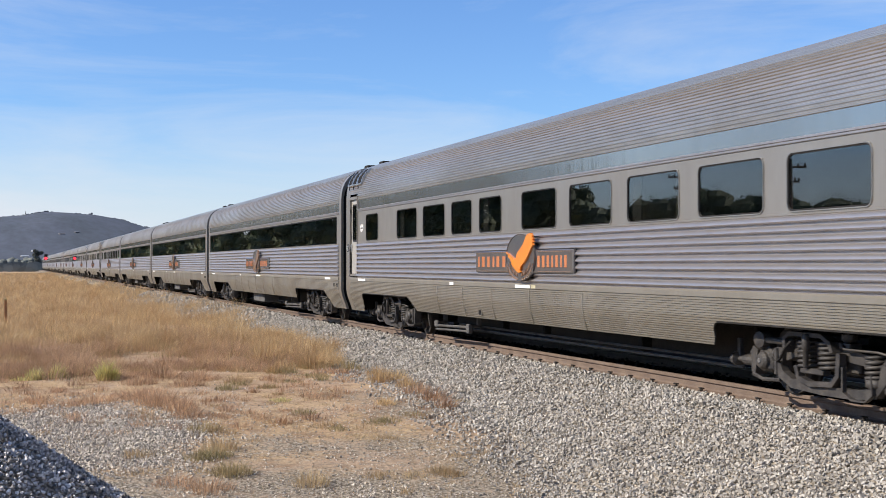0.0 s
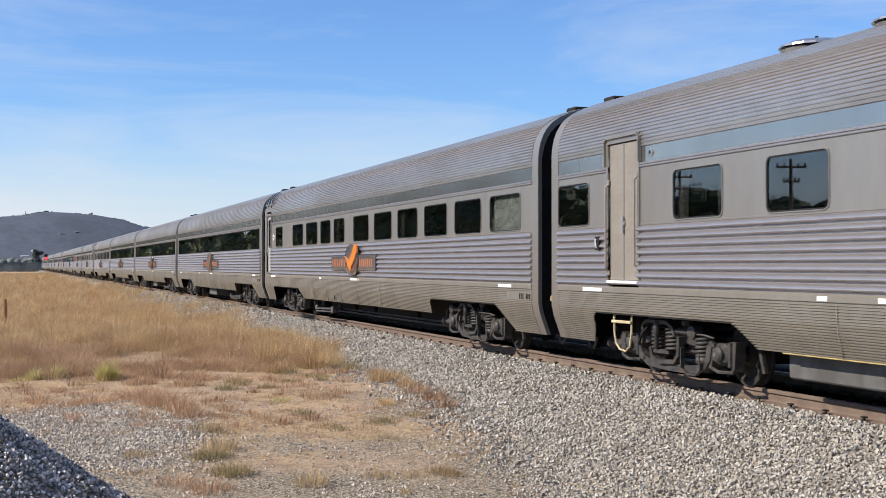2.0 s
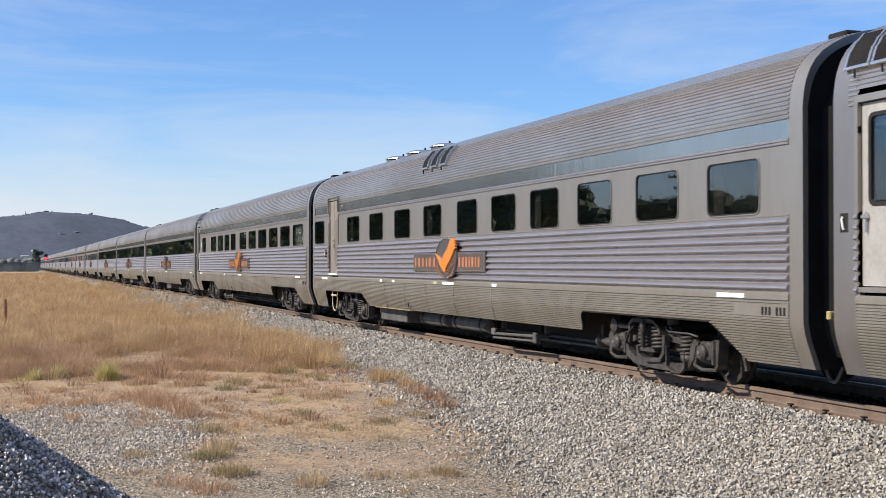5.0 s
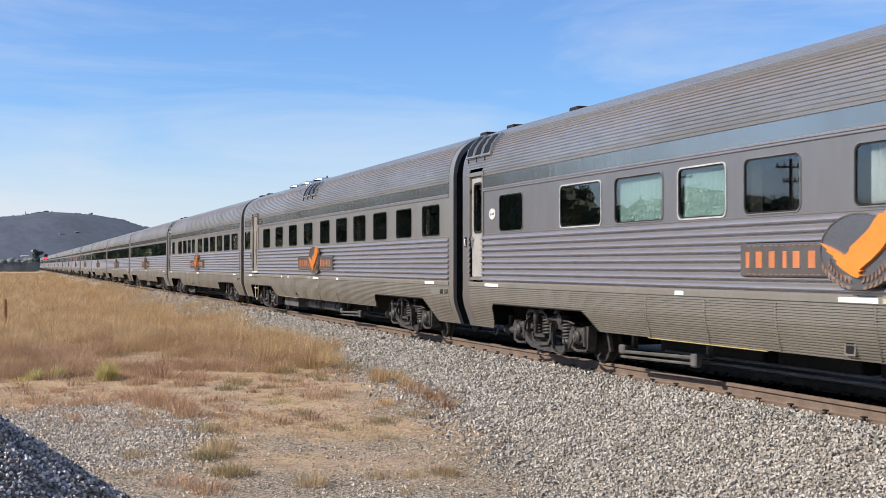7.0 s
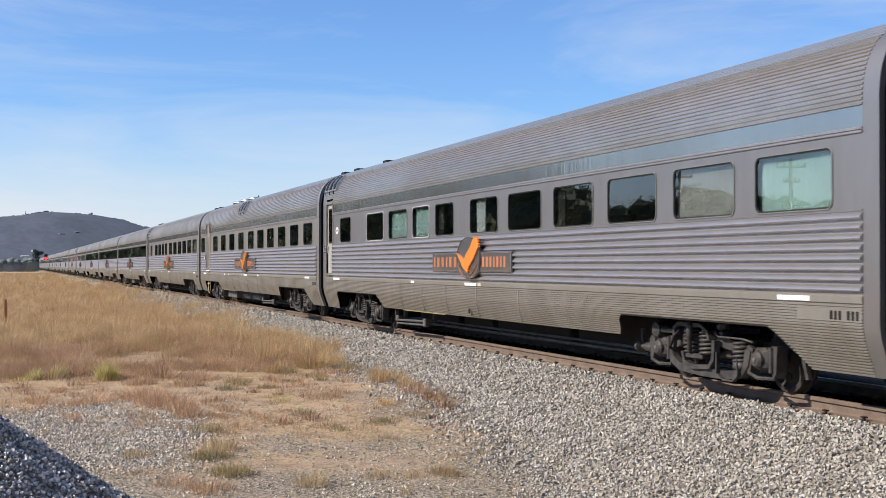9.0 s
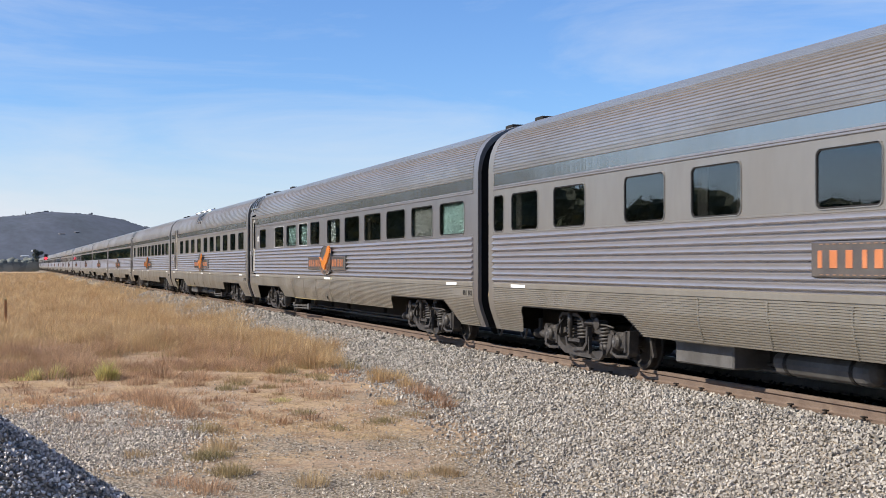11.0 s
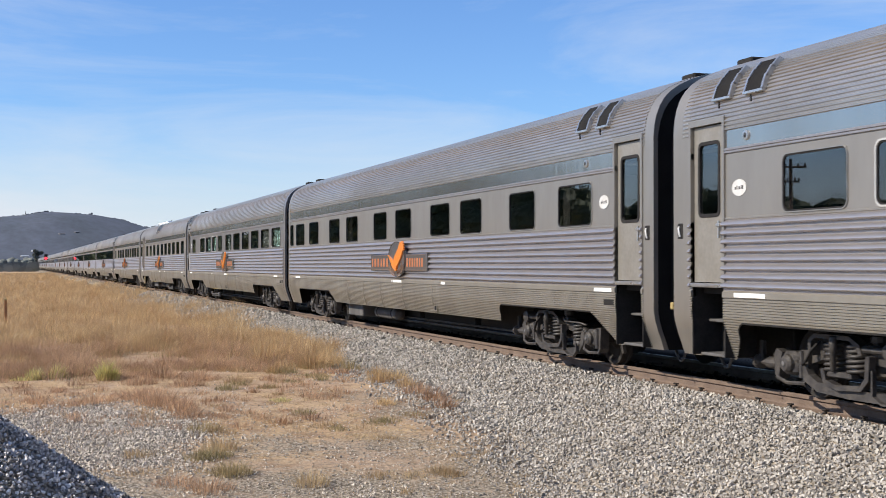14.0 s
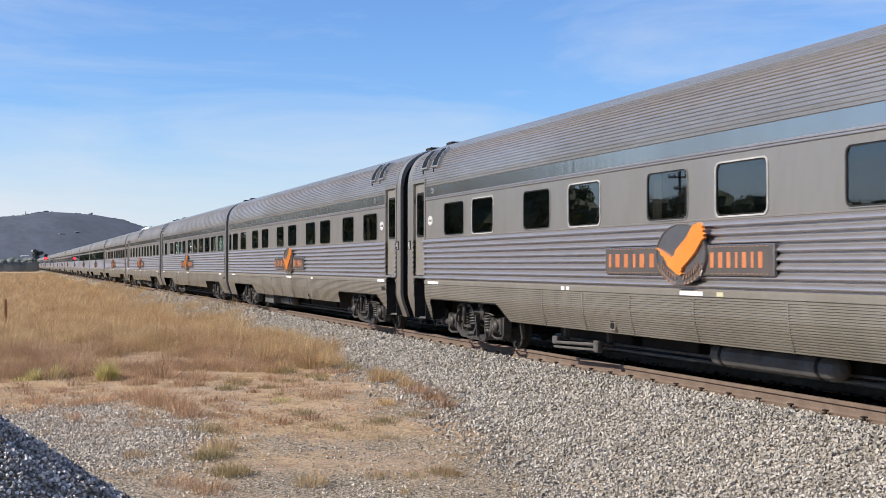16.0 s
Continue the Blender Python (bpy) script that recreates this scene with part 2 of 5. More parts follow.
def field_mix(x, y):
    """Share of gravel (0 to 1) on the ground at a place."""
    d = MID - x
    edge = 2.6 + 0.5 * smooth01((31 - y) / 9) + 0.3 * smooth01((18 - y) / 6) + 0.35 * noise.noise((y * 0.5, x * 0.2, 3))
    g = smooth01((edge - d) / 0.8 + 0.5)
    patch = smooth01(1.7 - math.hypot((x - 0.4) / 2.2, (y - 17.0) / 2.5) * 1.35 + 0.35 * noise.noise((x * 0.8, y * 0.8, 6)))
    near = 0.32 * smooth01((23.0 - y) / 5) + 0.30 * smooth01((15.6 - y) / 1.6) + 0.12 * smooth01((x - 3.6) / 2) + 0.30 * noise.noise((x * 0.8, y * 0.8, 15))
    return max(g, patch * 0.9, near)


def ballast_share(x, y):
    """How thickly the track ballast covers a place (0 to 1): thinning out over a ragged foot."""
    d = MID - x
    edge = 2.75 + 0.35 * smooth01((31 - y) / 9) + 0.45 * smooth01((18.5 - y) / 5) + 0.28 * noise.noise((y * 0.7, x * 0.4, 3)) + 0.15 * noise.noise((y * 2.1, x * 2.1, 7))
    return smooth01((edge - d) / 1.7 + 0.58)


def ground_material():
    m = bpy.data.materials.new("dry_earth")
    m.use_nodes = True
    tree = m.node_tree
    add, link = tree.nodes.new, tree.links.new
    p = tree.nodes["Principled BSDF"]
    p.inputs["Roughness"].default_value = 0.95
    p.inputs["Specular IOR Level"].default_value = 0.0
    co = add("ShaderNodeTexCoord")

    def tex(scale, detail=4):
        n = add("ShaderNodeTexNoise"); n.inputs["Scale"].default_value = scale; n.inputs["Detail"].default_value = detail
        link(co.outputs["Object"], n.inputs["Vector"])
        return n.outputs[0]

    def blend(fac, a, b, lo, hi):
        r = add("ShaderNodeMapRange"); r.inputs[1].default_value, r.inputs[2].default_value = lo, hi
        link(fac, r.inputs[0])
        x = add("ShaderNodeMix"); x.data_type = "RGBA"
        for sock, c in ((x.inputs[6], a), (x.inputs[7], b)):
            if isinstance(c, tuple):
                sock.default_value = (*c, 1)
            else:
                link(c, sock)
        link(r.outputs[0], x.inputs[0])
        return x.outputs[2]

    earth = blend(tex(0.55), (0.39, 0.272, 0.182), (0.465, 0.345, 0.238), 0.35, 0.65)
    earth = blend(tex(7, 6), earth, (0.33, 0.24, 0.165), 0.52, 0.74)
    straw = blend(tex(22, 3), (0.53, 0.385, 0.225), (0.38, 0.255, 0.15), 0.35, 0.65)
    soil = blend(tex(0.9, 5), earth, straw, 0.42, 0.60)
    soil = blend(tex(2.6, 6), soil, (0.27, 0.180, 0.115), 0.50, 0.70)
    soil = blend(tex(17, 6), soil, (0.20, 0.150, 0.105), 0.54, 0.70)
    soil = blend(tex(31, 4), soil, (0.50, 0.42, 0.33), 0.60, 0.74)
    stone = blend(tex(28, 3), (0.135, 0.112, 0.084), (0.42, 0.36, 0.285), 0.40, 0.66)
    at = add("ShaderNodeAttribute"); at.attribute_name = "gravel"
    grit = add("ShaderNodeMath"); grit.operation = "ADD"
    soft = add("ShaderNodeMath"); soft.operation = "MULTIPLY_ADD"; soft.inputs[1].default_value = 0.7; soft.inputs[2].default_value = -0.35
    link(tex(9, 5), soft.inputs[0]); link(at.outputs["Fac"], grit.inputs[0]); link(soft.outputs[0], grit.inputs[1])
    # near-black ground colour stands in for the shade under and behind the train
    under_shade = add("ShaderNodeAttribute"); under_shade.attribute_name = "under_shade"
    link(blend(under_shade.outputs["Fac"], blend(grit.outputs[0], soil, stone, 0.3, 0.62), (0.014, 0.012, 0.011), 0.0, 1.0), p.inputs["Base Color"])
    b = add("ShaderNodeBump"); b.inputs["Strength"].default_value = 0.6; b.inputs["Distance"].default_value = 0.04
    link(tex(26, 6), b.inputs["Height"]); link(b.outputs[0], p.inputs["Normal"])
    return m


def spaced(edges, counts):
    out = []
    for (a, b), n in zip(zip(edges, edges[1:]), counts):
        out += [a + (b - a) * i / n for i in range(n)]
    return out + [edges[-1]]


def build_ground():
    xs = spaced([-2500, -300, -60, -12, -3, 14, 40, 300, 2500], [6, 8, 24, 36, 84, 14, 8, 5])
    ys = spaced([-400, -40, 8, 32, 70, 160, 500, 3600], [6, 16, 110, 60, 40, 20, 12])
    verts = [(x, y, ground_z(x, y)) for y in ys for x in xs]
    n = len(xs)
    faces = [(j * n + i, j * n + i + 1, (j + 1) * n + i + 1, (j + 1) * n + i) for j in range(len(ys) - 1) for i in range(n - 1)]
    me = bpy.data.meshes.new("ground")
    me.from_pydata(verts, [], faces)
    at = me.attributes.new("gravel", "FLOAT", "POINT")
    at.data.foreach_set("value", [field_mix(x, y) if math.hypot(x - HEAP[0], y - HEAP[1]) > 2.6 else 1.0 for x, y, z in verts])
    # painted shade: from the near rail to well beyond the far one
    at = me.attributes.new("under_shade", "FLOAT", "POINT")
    at.data.foreach_set("value", [smooth01((3.35 - abs(x - MID - 2.45)) / 0.4) for x, y, z in verts])
    me.materials.append(ground_material())
    me.polygons.foreach_set("use_smooth", [True] * len(faces))
    tagged(new("ground", me), "dry earth with straw and grey railway gravel", "ground", kind="structure")


build_ground()

STONE = material("grey_ballast_stone", (0.40, 0.365, 0.318), 0.9, 0, (0.305, 0.274, 0.232), 2.5, 60, 0.3, 0.15, islands=0.42)
HEAP_STONE = material("dark_grey_crushed_stone", (0.58, 0.54, 0.50), 0.8, 0, (0.40, 0.37, 0.34), 2.5, 60, 0.3, 0.15, islands=0.85)
GRAVEL = material("fine_grey_gravel", (0.425, 0.368, 0.300), 0.9, 0, (0.48, 0.422, 0.348), 1.5, 60, 0.2, 0.15, islands=0.4)

# stones coloured near black to deepen the shade below the train
SHADE_STONE = material("shade_black_stone", (0.045, 0.040, 0.036), 0.8, 0, (0.03, 0.027, 0.025), 2.5, 60, 0.3, 0.15, islands=0.4)
SHADE_STONE.node_tree.nodes["Principled BSDF"].inputs["Specular IOR Level"].default_value = 0.05


def stone_shapes():
    """Rough angular stones of about unit radius, as corner arrays on one set of faces."""
    rng = np.random.default_rng(5)
    corners = np.array([(x, y, z) for x in (-1, 1) for y in (-1, 1) for z in (-1, 1)], float)
    faces = np.array([(0, 1, 3, 2), (4, 6, 7, 5), (0, 4, 5, 1), (2, 3, 7, 6), (0, 2, 6, 4), (1, 5, 7, 3)])
    return [corners * rng.uniform(0.38, 1.0, (8, 3)) * rng.uniform(0.62, 1.2, 3) * 0.8 for _ in range(20)], faces


def scatter_stones(name, spots, label, sizes, mat=None, proud=(0.0, 0.7)):
    """One mesh of many small stones; a spot is a place and a factor on the stone's size."""
    shapes, faces = stone_shapes()
    rng = np.random.default_rng(len(spots))
    at = np.array(spots)
    n = len(at)
    size = rng.uniform(sizes[0], sizes[1], n) * at[:, 3]
    turns = rng.normal(size=(n, 4))
    turns /= np.linalg.norm(turns, axis=1)[:, None]
    w, x, y, z = turns.T
    rot = np.stack([1 - 2 * (y * y + z * z), 2 * (x * y - w * z), 2 * (x * z + w * y), 2 * (x * y + w * z), 1 - 2 * (x * x + z * z), 2 * (y * z - w * x),
                    2 * (x * z - w * y), 2 * (y * z + w * x), 1 - 2 * (x * x + y * y)], 1).reshape(n, 3, 3)
    q = np.einsum("nij,nkj->nki", rot, np.array(shapes)[rng.integers(20, size=n)]) * size[:, None, None]
    q += at[:, None, :3]
    q[:, :, 2] += (size * rng.uniform(proud[0], proud[1], n))[:, None]
    fs = (np.arange(n)[:, None, None] * 8 + faces).reshape(-1, 4)
    me = bpy.data.meshes.new(name)
    me.from_pydata(q.reshape(-1, 3).tolist(), [], fs.tolist())
    me.materials.append(mat or STONE)
    tagged(new(name, me), label, "gravel", kind="stuff")


def packed(rng, x0, x1, y0, y1, cell):
    """Loosely packed places on a shaken grid."""
    nx, ny = int((x1 - x0) / cell), int((y1 - y0) / cell)
    for j in range(ny):
        for i in range(nx):
            yield x0 + (i + 0.5 * (j % 2) + rng.uniform(-0.38, 0.38)) * cell, y0 + (j + rng.uniform(-0.38, 0.38)) * cell


def build_stones():
    rng = random.Random(3)
    spots, darkened = [], []
    for y0, y1, cell in ((8.2, 16, 0.036), (16, 25, 0.041), (25, 40, 0.052), (40, 80, 0.09)):
        for x, y in packed(rng, MID - 4.3, MID - 0.93, y0, y1, cell):
            if rng.random() < ballast_share(x, y):
                spots.append((x, y, ground_z(x, y), cell / 0.040))
    for _ in range(6000):
        y = rng.uniform(8, 60)
        x = MID + rng.uniform(-0.66, 2.6)
        darkened.append((x, y, ground_z(x, y), 1.0))
    scatter_stones("oily_ballast", darkened, "ballast under and behind the train, blackened for shade", (0.026, 0.04), SHADE_STONE)
    scatter_stones("ballast", spots, "angular pale grey crushed stone ballast beside the rails", (0.017, 0.032), proud=(-0.3, 1.4))
    spots = []
    for _ in range(72000):
        x, y = rng.uniform(-3.5, 7), 10.5 + 15 * rng.random() ** 1.1
        if MID - x > 2.3 and rng.random() < (field_mix(x, y) - 0.08 + 0.45 * noise.noise((x * 0.9, y * 0.9, 44))) * 0.75:
            spots.append((x, y, ground_z(x, y), 0.4 + 0.7 * rng.random() ** 2))
    for x, y in packed(rng, -1.6, 3.0, 14.0, 20.0, 0.036):
        k = 1.7 - math.hypot((x - 0.4) / 2.2, (y - 17.0) / 2.5) * 1.35 + 0.35 * noise.noise((x * 0.8, y * 0.8, 6))
        if rng.random() < smooth01(k * 1.3 - 0.1):
            spots.append((x, y, ground_z(x, y), rng.uniform(0.7, 1.2)))
    scatter_stones("loose_gravel", spots, "loose small grey gravel strewn on dry earth", (0.012, 0.024), GRAVEL)
    spots = []
    for x, y in packed(rng, HEAP[0] + 0.1, HEAP[0] + 2.8, HEAP[1] - 1.6, HEAP[1] + 2.8, 0.029):
        if math.hypot(x - HEAP[0], y - HEAP[1]) < 2.8:
            spots.append((x, y, ground_z(x, y), 1.0))
    scatter_stones("gravel_heap", spots, "heap of crushed grey ballast stone in shade", (0.011, 0.023), HEAP_STONE, proud=(-0.2, 1.8))


build_stones()


def build_track():
    head = [(-0.036, -0.04), (-0.036, -0.008), (-0.028, 0.0), (0.028, 0.0), (0.036, -0.008), (0.036, -0.04)]
    web = [(-0.072, -0.172), (-0.072, -0.158), (-0.02, -0.142), (-0.009, -0.12), (-0.009, -0.055), (-0.036, -0.041), (0.036, -0.041), (0.009, -0.055), (0.009, -0.12), (0.02, -0.142), (0.072, -0.158), (0.072, -0.172)]

    def run(profile, x):
        n = len(profile)
        return Geo().put([(x + px, y, pz + RAIL) for y in (-60.0, 900.0) for px, pz in profile],
                         [(i, (i + 1) % n, n + (i + 1) % n, n + i) for i in range(n)])

    bend = [(-0.035 - 0.032 * (1 - math.cos(a)), 0.030 * math.sin(a), -0.140 + 0.012 * math.sin(a * 0.5)) for a in (0.4 + 0.62 * k for k in range(9))]
    clip = as_mesh("clip", Geo().tube(bend, 0.011, 6).tube([(-0.10, -0.035, -0.150), (-0.13, -0.02, -0.165)], 0.014, 6).box(-0.085, -0.055, -0.02, 0.02, -0.172, -0.145, 0.006), CLIP)
    near = None
    for s in (-1, 1):
        x = MID + s * 0.7535
        rail = part("rail", run(web, x), RUST)
        tagged(rail, "rusty steel rail with a polished running head", "rail", "running rails")
        part("rail_head", run(head, x), RAILHEAD if s > 0 else RUST, rail, "worn rail head")
        near = near or rail
    sleeper = as_mesh("sleeper", Geo().box(-1.25, 1.25, -0.12, 0.12, -0.37, -0.176, 0.02), SLEEPER)
    for k in range(150):
        y = 6.0 + 0.667 * k
        sl = new("sleeper", sleeper)
        sl.matrix_basis = pose(MID, y, RAIL)
        tagged(sl, "concrete sleeper half buried in pale ballast", "sleeper", "sleepers under the track")
        part("rail_clip", clip, CLIP, near, at=pose(MID - 0.80, y, RAIL + 0.018))


build_track()

# ---- the train ----
SKIRT_LINE = [(0.45, 1.34), (0.58, 1.385), (0.70, 1.43), (0.82, 1.468), (0.94, SIDE), (3.20, SIDE)]
ROOF_LINE = [(SIDE, 3.09), (SIDE, 3.20), (1.475, 3.34), (1.45, 3.46), (1.40, 3.59), (1.33, 3.70), (1.24, 3.79), (1.12, 3.87), (0.95, 3.95), (0.72, 4.025), (0.45, 4.075), (0.2, 4.10), (0.0, 4.105)]
WINDOW_LOW, WINDOW_HIGH = 2.12, 2.715


def side_x(z):
    for (za, xa), (zb, xb) in zip(SKIRT_LINE, SKIRT_LINE[1:]):
        if z <= zb:
            return xa + (xb - xa) * (z - za) / (zb - za)
    return SIDE


def flutes(z0, z1, count, depth, shape, extra=()):
    """Profile of a fluted side between two heights, as (half width, z); breaks in it at the heights in extra."""
    out = []
    for k in range(count):
        for t, d in shape:
            z = z0 + (z1 - z0) * (k + t) / count
            out.append((side_x(z) + d * depth, z))
    return out


BIG = ((0, 0), (0.26, 0), (0.285, 0.35), (0.32, 0.72), (0.38, 0.94), (0.46, 1), (0.60, 0.88), (0.76, 0.60), (0.88, 0.30), (0.96, 0.06), (1, 0))
SMALL = ((0, 0), (0.14, 1), (0.52, 1), (0.66, 0), (1, 0))


def roof_ribs(fine=0.049):
    """Ribbed roof profile from the eaves to the crown."""
    pts = [Vector((x, z)) for x, z in ROOF_LINE]
    dist = [0.0]
    for a, b in zip(pts, pts[1:]):
        dist.append(dist[-1] + (b - a).length)

    def at(s):
        for i in range(len(pts) - 1):
            if s <= dist[i + 1] + 1e-9:
                k = (s - dist[i]) / (dist[i + 1] - dist[i])
                d = (pts[i + 1] - pts[i]).normalized()
                return pts[i].lerp(pts[i + 1], k), Vector((d.y, -d.x))
    out, s = [], 0.0
    while s < dist[-1] - 0.5:
        for t, h in ((0, 0), (0.2, 0.014), (0.55, 0.014), (0.75, 0)):
            p, nrm = at(s + t * fine)
            p = p + nrm * h
            out.append((p.x, p.y))
        s += fine
    return out + [(0.45, 4.075), (0.2, 4.10), (0.0, 4.105)]


ROOF_RIBS = roof_ribs()
SPLIT = next(i for i, p in enumerate(ROOF_RIBS) if p[1] > 3.30)


def spans(z, zm, cuts, ends):
    """What is left of the length at height z once the cuts that are active at zm are taken out."""
    holes = sorted((c(z) for c in cuts if c(z, zm)), key=lambda h: h[0])
    out, y = [], ends[0]
    for a, b in holes:
        if a > y:
            out.append((y, a))
        y = max(y, b)
    if y < ends[1]:
        out.append((y, ends[1]))
    return out


def opening(y0, y1, z0, z1):
    def c(z, zm=None):
        return (y0, y1) if zm is None or z0 < zm < z1 else None
    return c


def bogie_opening(a, b):
    """Opening in the skirt over a bogie: sloping at its rear edge, rounded at its upper corners."""
    def c(z, zm=None):
        if zm is None or zm < 0.885:
            d = max(z - 0.735, 0.0)
            curve = 0.15 - math.sqrt(max(0.0225 - d * d, 0.0))
            return (a - 0.6 * (0.885 - z) / 0.44 + curve * 0.6, b + 0.9 * max(0.70 - z, 0) - curve)
        return None
    return c


def band(profile, cuts=(), ends=(0.25, LONG - 0.25), side=-1, bites=True):
    """Extrude a profile along the carriage, leaving the openings out."""
    g = Geo()
    for (xa, za), (xb, zb) in zip(profile, profile[1:]):
        zm = (za + zb) / 2
        for (a0, a1), (b0, b1) in zip(spans(za, zm, cuts, ends), spans(zb, zm, cuts, ends)):
            if a1 - a0 > 0.004 or b1 - b0 > 0.004:
                g.put([(side * xa, a0, za), (side * xa, a1, za), (side * xb, b1, zb), (side * xb, b0, zb)], [(0, 1, 2, 3)])
    # close the ends of the flutes
    if bites:
        for y in sorted({round(y, 4) for s in [spans(profile[0][1], (profile[0][1] + profile[-1][1]) / 2, cuts, ends)] for p in s for y in p}):
            pts = [(side * x, y, z) for x, z in profile] + [(side * (SIDE - 0.05), y, profile[-1][1]), (side * (SIDE - 0.05), y, profile[0][1])]
            g.put(pts, [tuple(range(len(pts)))])
    return g


def outline(inset=0.0, low=0.45):
    pts = [(side_x(z) - inset, z) for z in (low, 0.58, 0.70, 0.82, 0.94, 1.6, 2.4)] + [(max(x - inset, 0), z - inset * (0 if z < 3.3 else 1)) for x, z in ROOF_LINE]
    return [(-x, z) for x, z in pts] + [(x, z) for x, z in pts[::-1][1:]]


# bogie, built once: origin at rail level below its centre
def coil(x, y, z0, z1, r, wire, turns):
    n = turns * 10
    return Geo().tube([(x + r * math.cos(i * 0.628), y + r * math.sin(i * 0.628), z0 + (z1 - z0) * i / n) for i in range(n + 1)], wire, 6)


def arch(x, pts, w, t):
    """A bent bar of width w (across) and thickness t along (y, z) points, in one piece."""
    pts = [Vector(p) for p in pts]
    left, right = [], []
    for i, p in enumerate(pts):
        d = (pts[min(i + 1, len(pts) - 1)] - pts[max(i - 1, 0)]).normalized()
        n = Vector((-d.y, d.x)) * t / 2
        left.append(p + n)
        right.append(p - n)
    k = len(pts)
    g = Geo()
    g.put([(xx, q.x, q.y) for xx in (x - w / 2, x + w / 2) for side in (left, right) for q in side],
          [(i, i + 1, k + i + 1, k + i) for i in range(k - 1)] + [(2 * k + i, 3 * k + i, 3 * k + i + 1, 2 * k + i + 1) for i in range(k - 1)]
          + [(i, 2 * k + i, 2 * k + i + 1, i + 1) for i in range(k - 1)] + [(k + i, k + i + 1, 3 * k + i + 1, 3 * k + i) for i in range(k - 1)]
          + [(0, k, 3 * k, 2 * k), (k - 1, 3 * k - 1, 4 * k - 1, 2 * k - 1)])
    return g


def low_slung(geo):
    """Bogie iron brought to its true height and wheelbase."""
    out = Geo()
    return out.put([(x, y * 0.915, 0.18 + (z - 0.14) * 0.785) for x, y, z in geo.v], geo.f)


def merge(*gs):
    g = Geo()
    for other in gs:
        g.put(other.v, other.f)
    return g


def bogie_meshes():
    m = {}

    def iron(name, geo, mat, smooth=False):
        return as_mesh(name, low_slung(geo), mat, smooth)
    frame = Geo()
    for s in (-1, 1):
        x = s * 1.08
        beam = [(-1.05, 0.60), (-0.75, 0.70), (-0.2, 0.80), (0.55, 0.86), (0.95, 0.74), (1.1, 0.60), (0.95, 0.52), (0.5, 0.66), (-0.2, 0.62), (-0.75, 0.56)]
        frame = merge(frame, Geo().slab(beam, x - 0.07, x + 0.07))
        # swinging equaliser bar, sagging between the axle boxes
        frame = merge(frame, arch(s * 1.17, [(1.02, 0.50), (0.92, 0.34), (0.70, 0.235), (0.1, 0.20), (-0.45, 0.20), (-0.85, 0.25), (-1.0, 0.42), (-1.04, 0.62)], 0.09, 0.13))
    frame.box(-1.0, 1.0, -0.28, 0.28, 0.42, 0.75, 0.03).box(-0.55, 0.55, -1.0, 1.0, 0.30, 0.72, 0.03)
    m["bogie"] = iron("bogie", frame, BOGIE)
    m["bolster_bracket"] = iron("bolster_bracket", arch(-1.20, [(0.78, 0.66), (0.78, 0.86), (0.68, 0.93), (0.05, 0.93), (-0.12, 0.84), (-0.16, 0.72)], 0.13, 0.06), BOGIE)
    m["spring_hanger"] = iron("spring_hanger", arch(-1.22, [(0.55, 0.50), (0.50, 0.33), (0.28, 0.27), (-0.15, 0.30), (-0.26, 0.42), (-0.28, 0.72)], 0.08, 0.07), BOGIE)
    m["spring_seat"] = iron("spring_seat", Geo().box(-1.26, -1.14, 0.02, 0.46, 0.40, 0.48, 0.015), BOGIE)
    m["pivot_arm"] = iron("pivot_arm", merge(
        Geo().tube([(-1.20, -0.05, 0.80), (-1.20, -0.60, 0.80)], 0.05, 10),
        Geo().lathe([(-1.27, 0.06), (-1.26, 0.11), (-1.12, 0.11), (-1.11, 0.06)], (0, -0.64, 0.80), "x", 12)), BOGIE)
    m["coil_spring"] = iron("coil_spring", coil(-1.15, 0, 0.47, 0.86, 0.125, 0.026, 6), BOGIE, True)
    m["small_spring"] = iron("coil_spring", merge(coil(-1.15, 0, 0.42, 0.74, 0.105, 0.026, 5), Geo().lathe([(0.30, 0.075), (0.34, 0.12), (0.43, 0.12)], (-1.15, 0, 0), "z", 12)), BOGIE, True)
    m["damper"] = iron("damper", Geo().lathe([(0.48, 0.02), (0.5, 0.034), (0.72, 0.034), (0.73, 0.044), (0.93, 0.044), (0.95, 0.03)], (-1.28, 0.30, 0), "z", 12), BOGIE, True)
    m["axle_box"] = as_mesh("axle_box", merge(
        Geo().box(-1.21, -0.95, -0.13, 0.13, 0.34, 0.60, 0.04),
        Geo().lathe([(-1.275, 0.03), (-1.27, 0.075), (-1.24, 0.10), (-1.2, 0.105)], (0, 0, 0.465), "x", 16),
        Geo().slab([(-0.14, 0.58), (-0.24, 0.63), (-0.36, 0.63), (-0.33, 0.32), (-0.28, 0.27), (-0.24, 0.32), (-0.22, 0.52)], -1.20, -1.06),
        Geo().slab([(0.14, 0.58), (0.24, 0.62), (0.30, 0.55), (0.27, 0.32), (0.20, 0.29), (0.17, 0.45)], -1.20, -1.06),
        Geo().tube([(-1.2, -0.31, 0.27), (-1.22, 0.0, 0.255), (-1.2, 0.23, 0.30)], 0.022, 6),
        Geo().tube([(-1.21, -0.25, 0.62), (-1.21, -0.25, 0.33)], 0.028, 8)), BOGIE)
    m["hub_cap"] = as_mesh("hub_cap", Geo().lathe([(-1.285, 0.012), (-1.283, 0.028), (-1.27, 0.032)], (0, 0, 0.465), "x", 10), TANK)
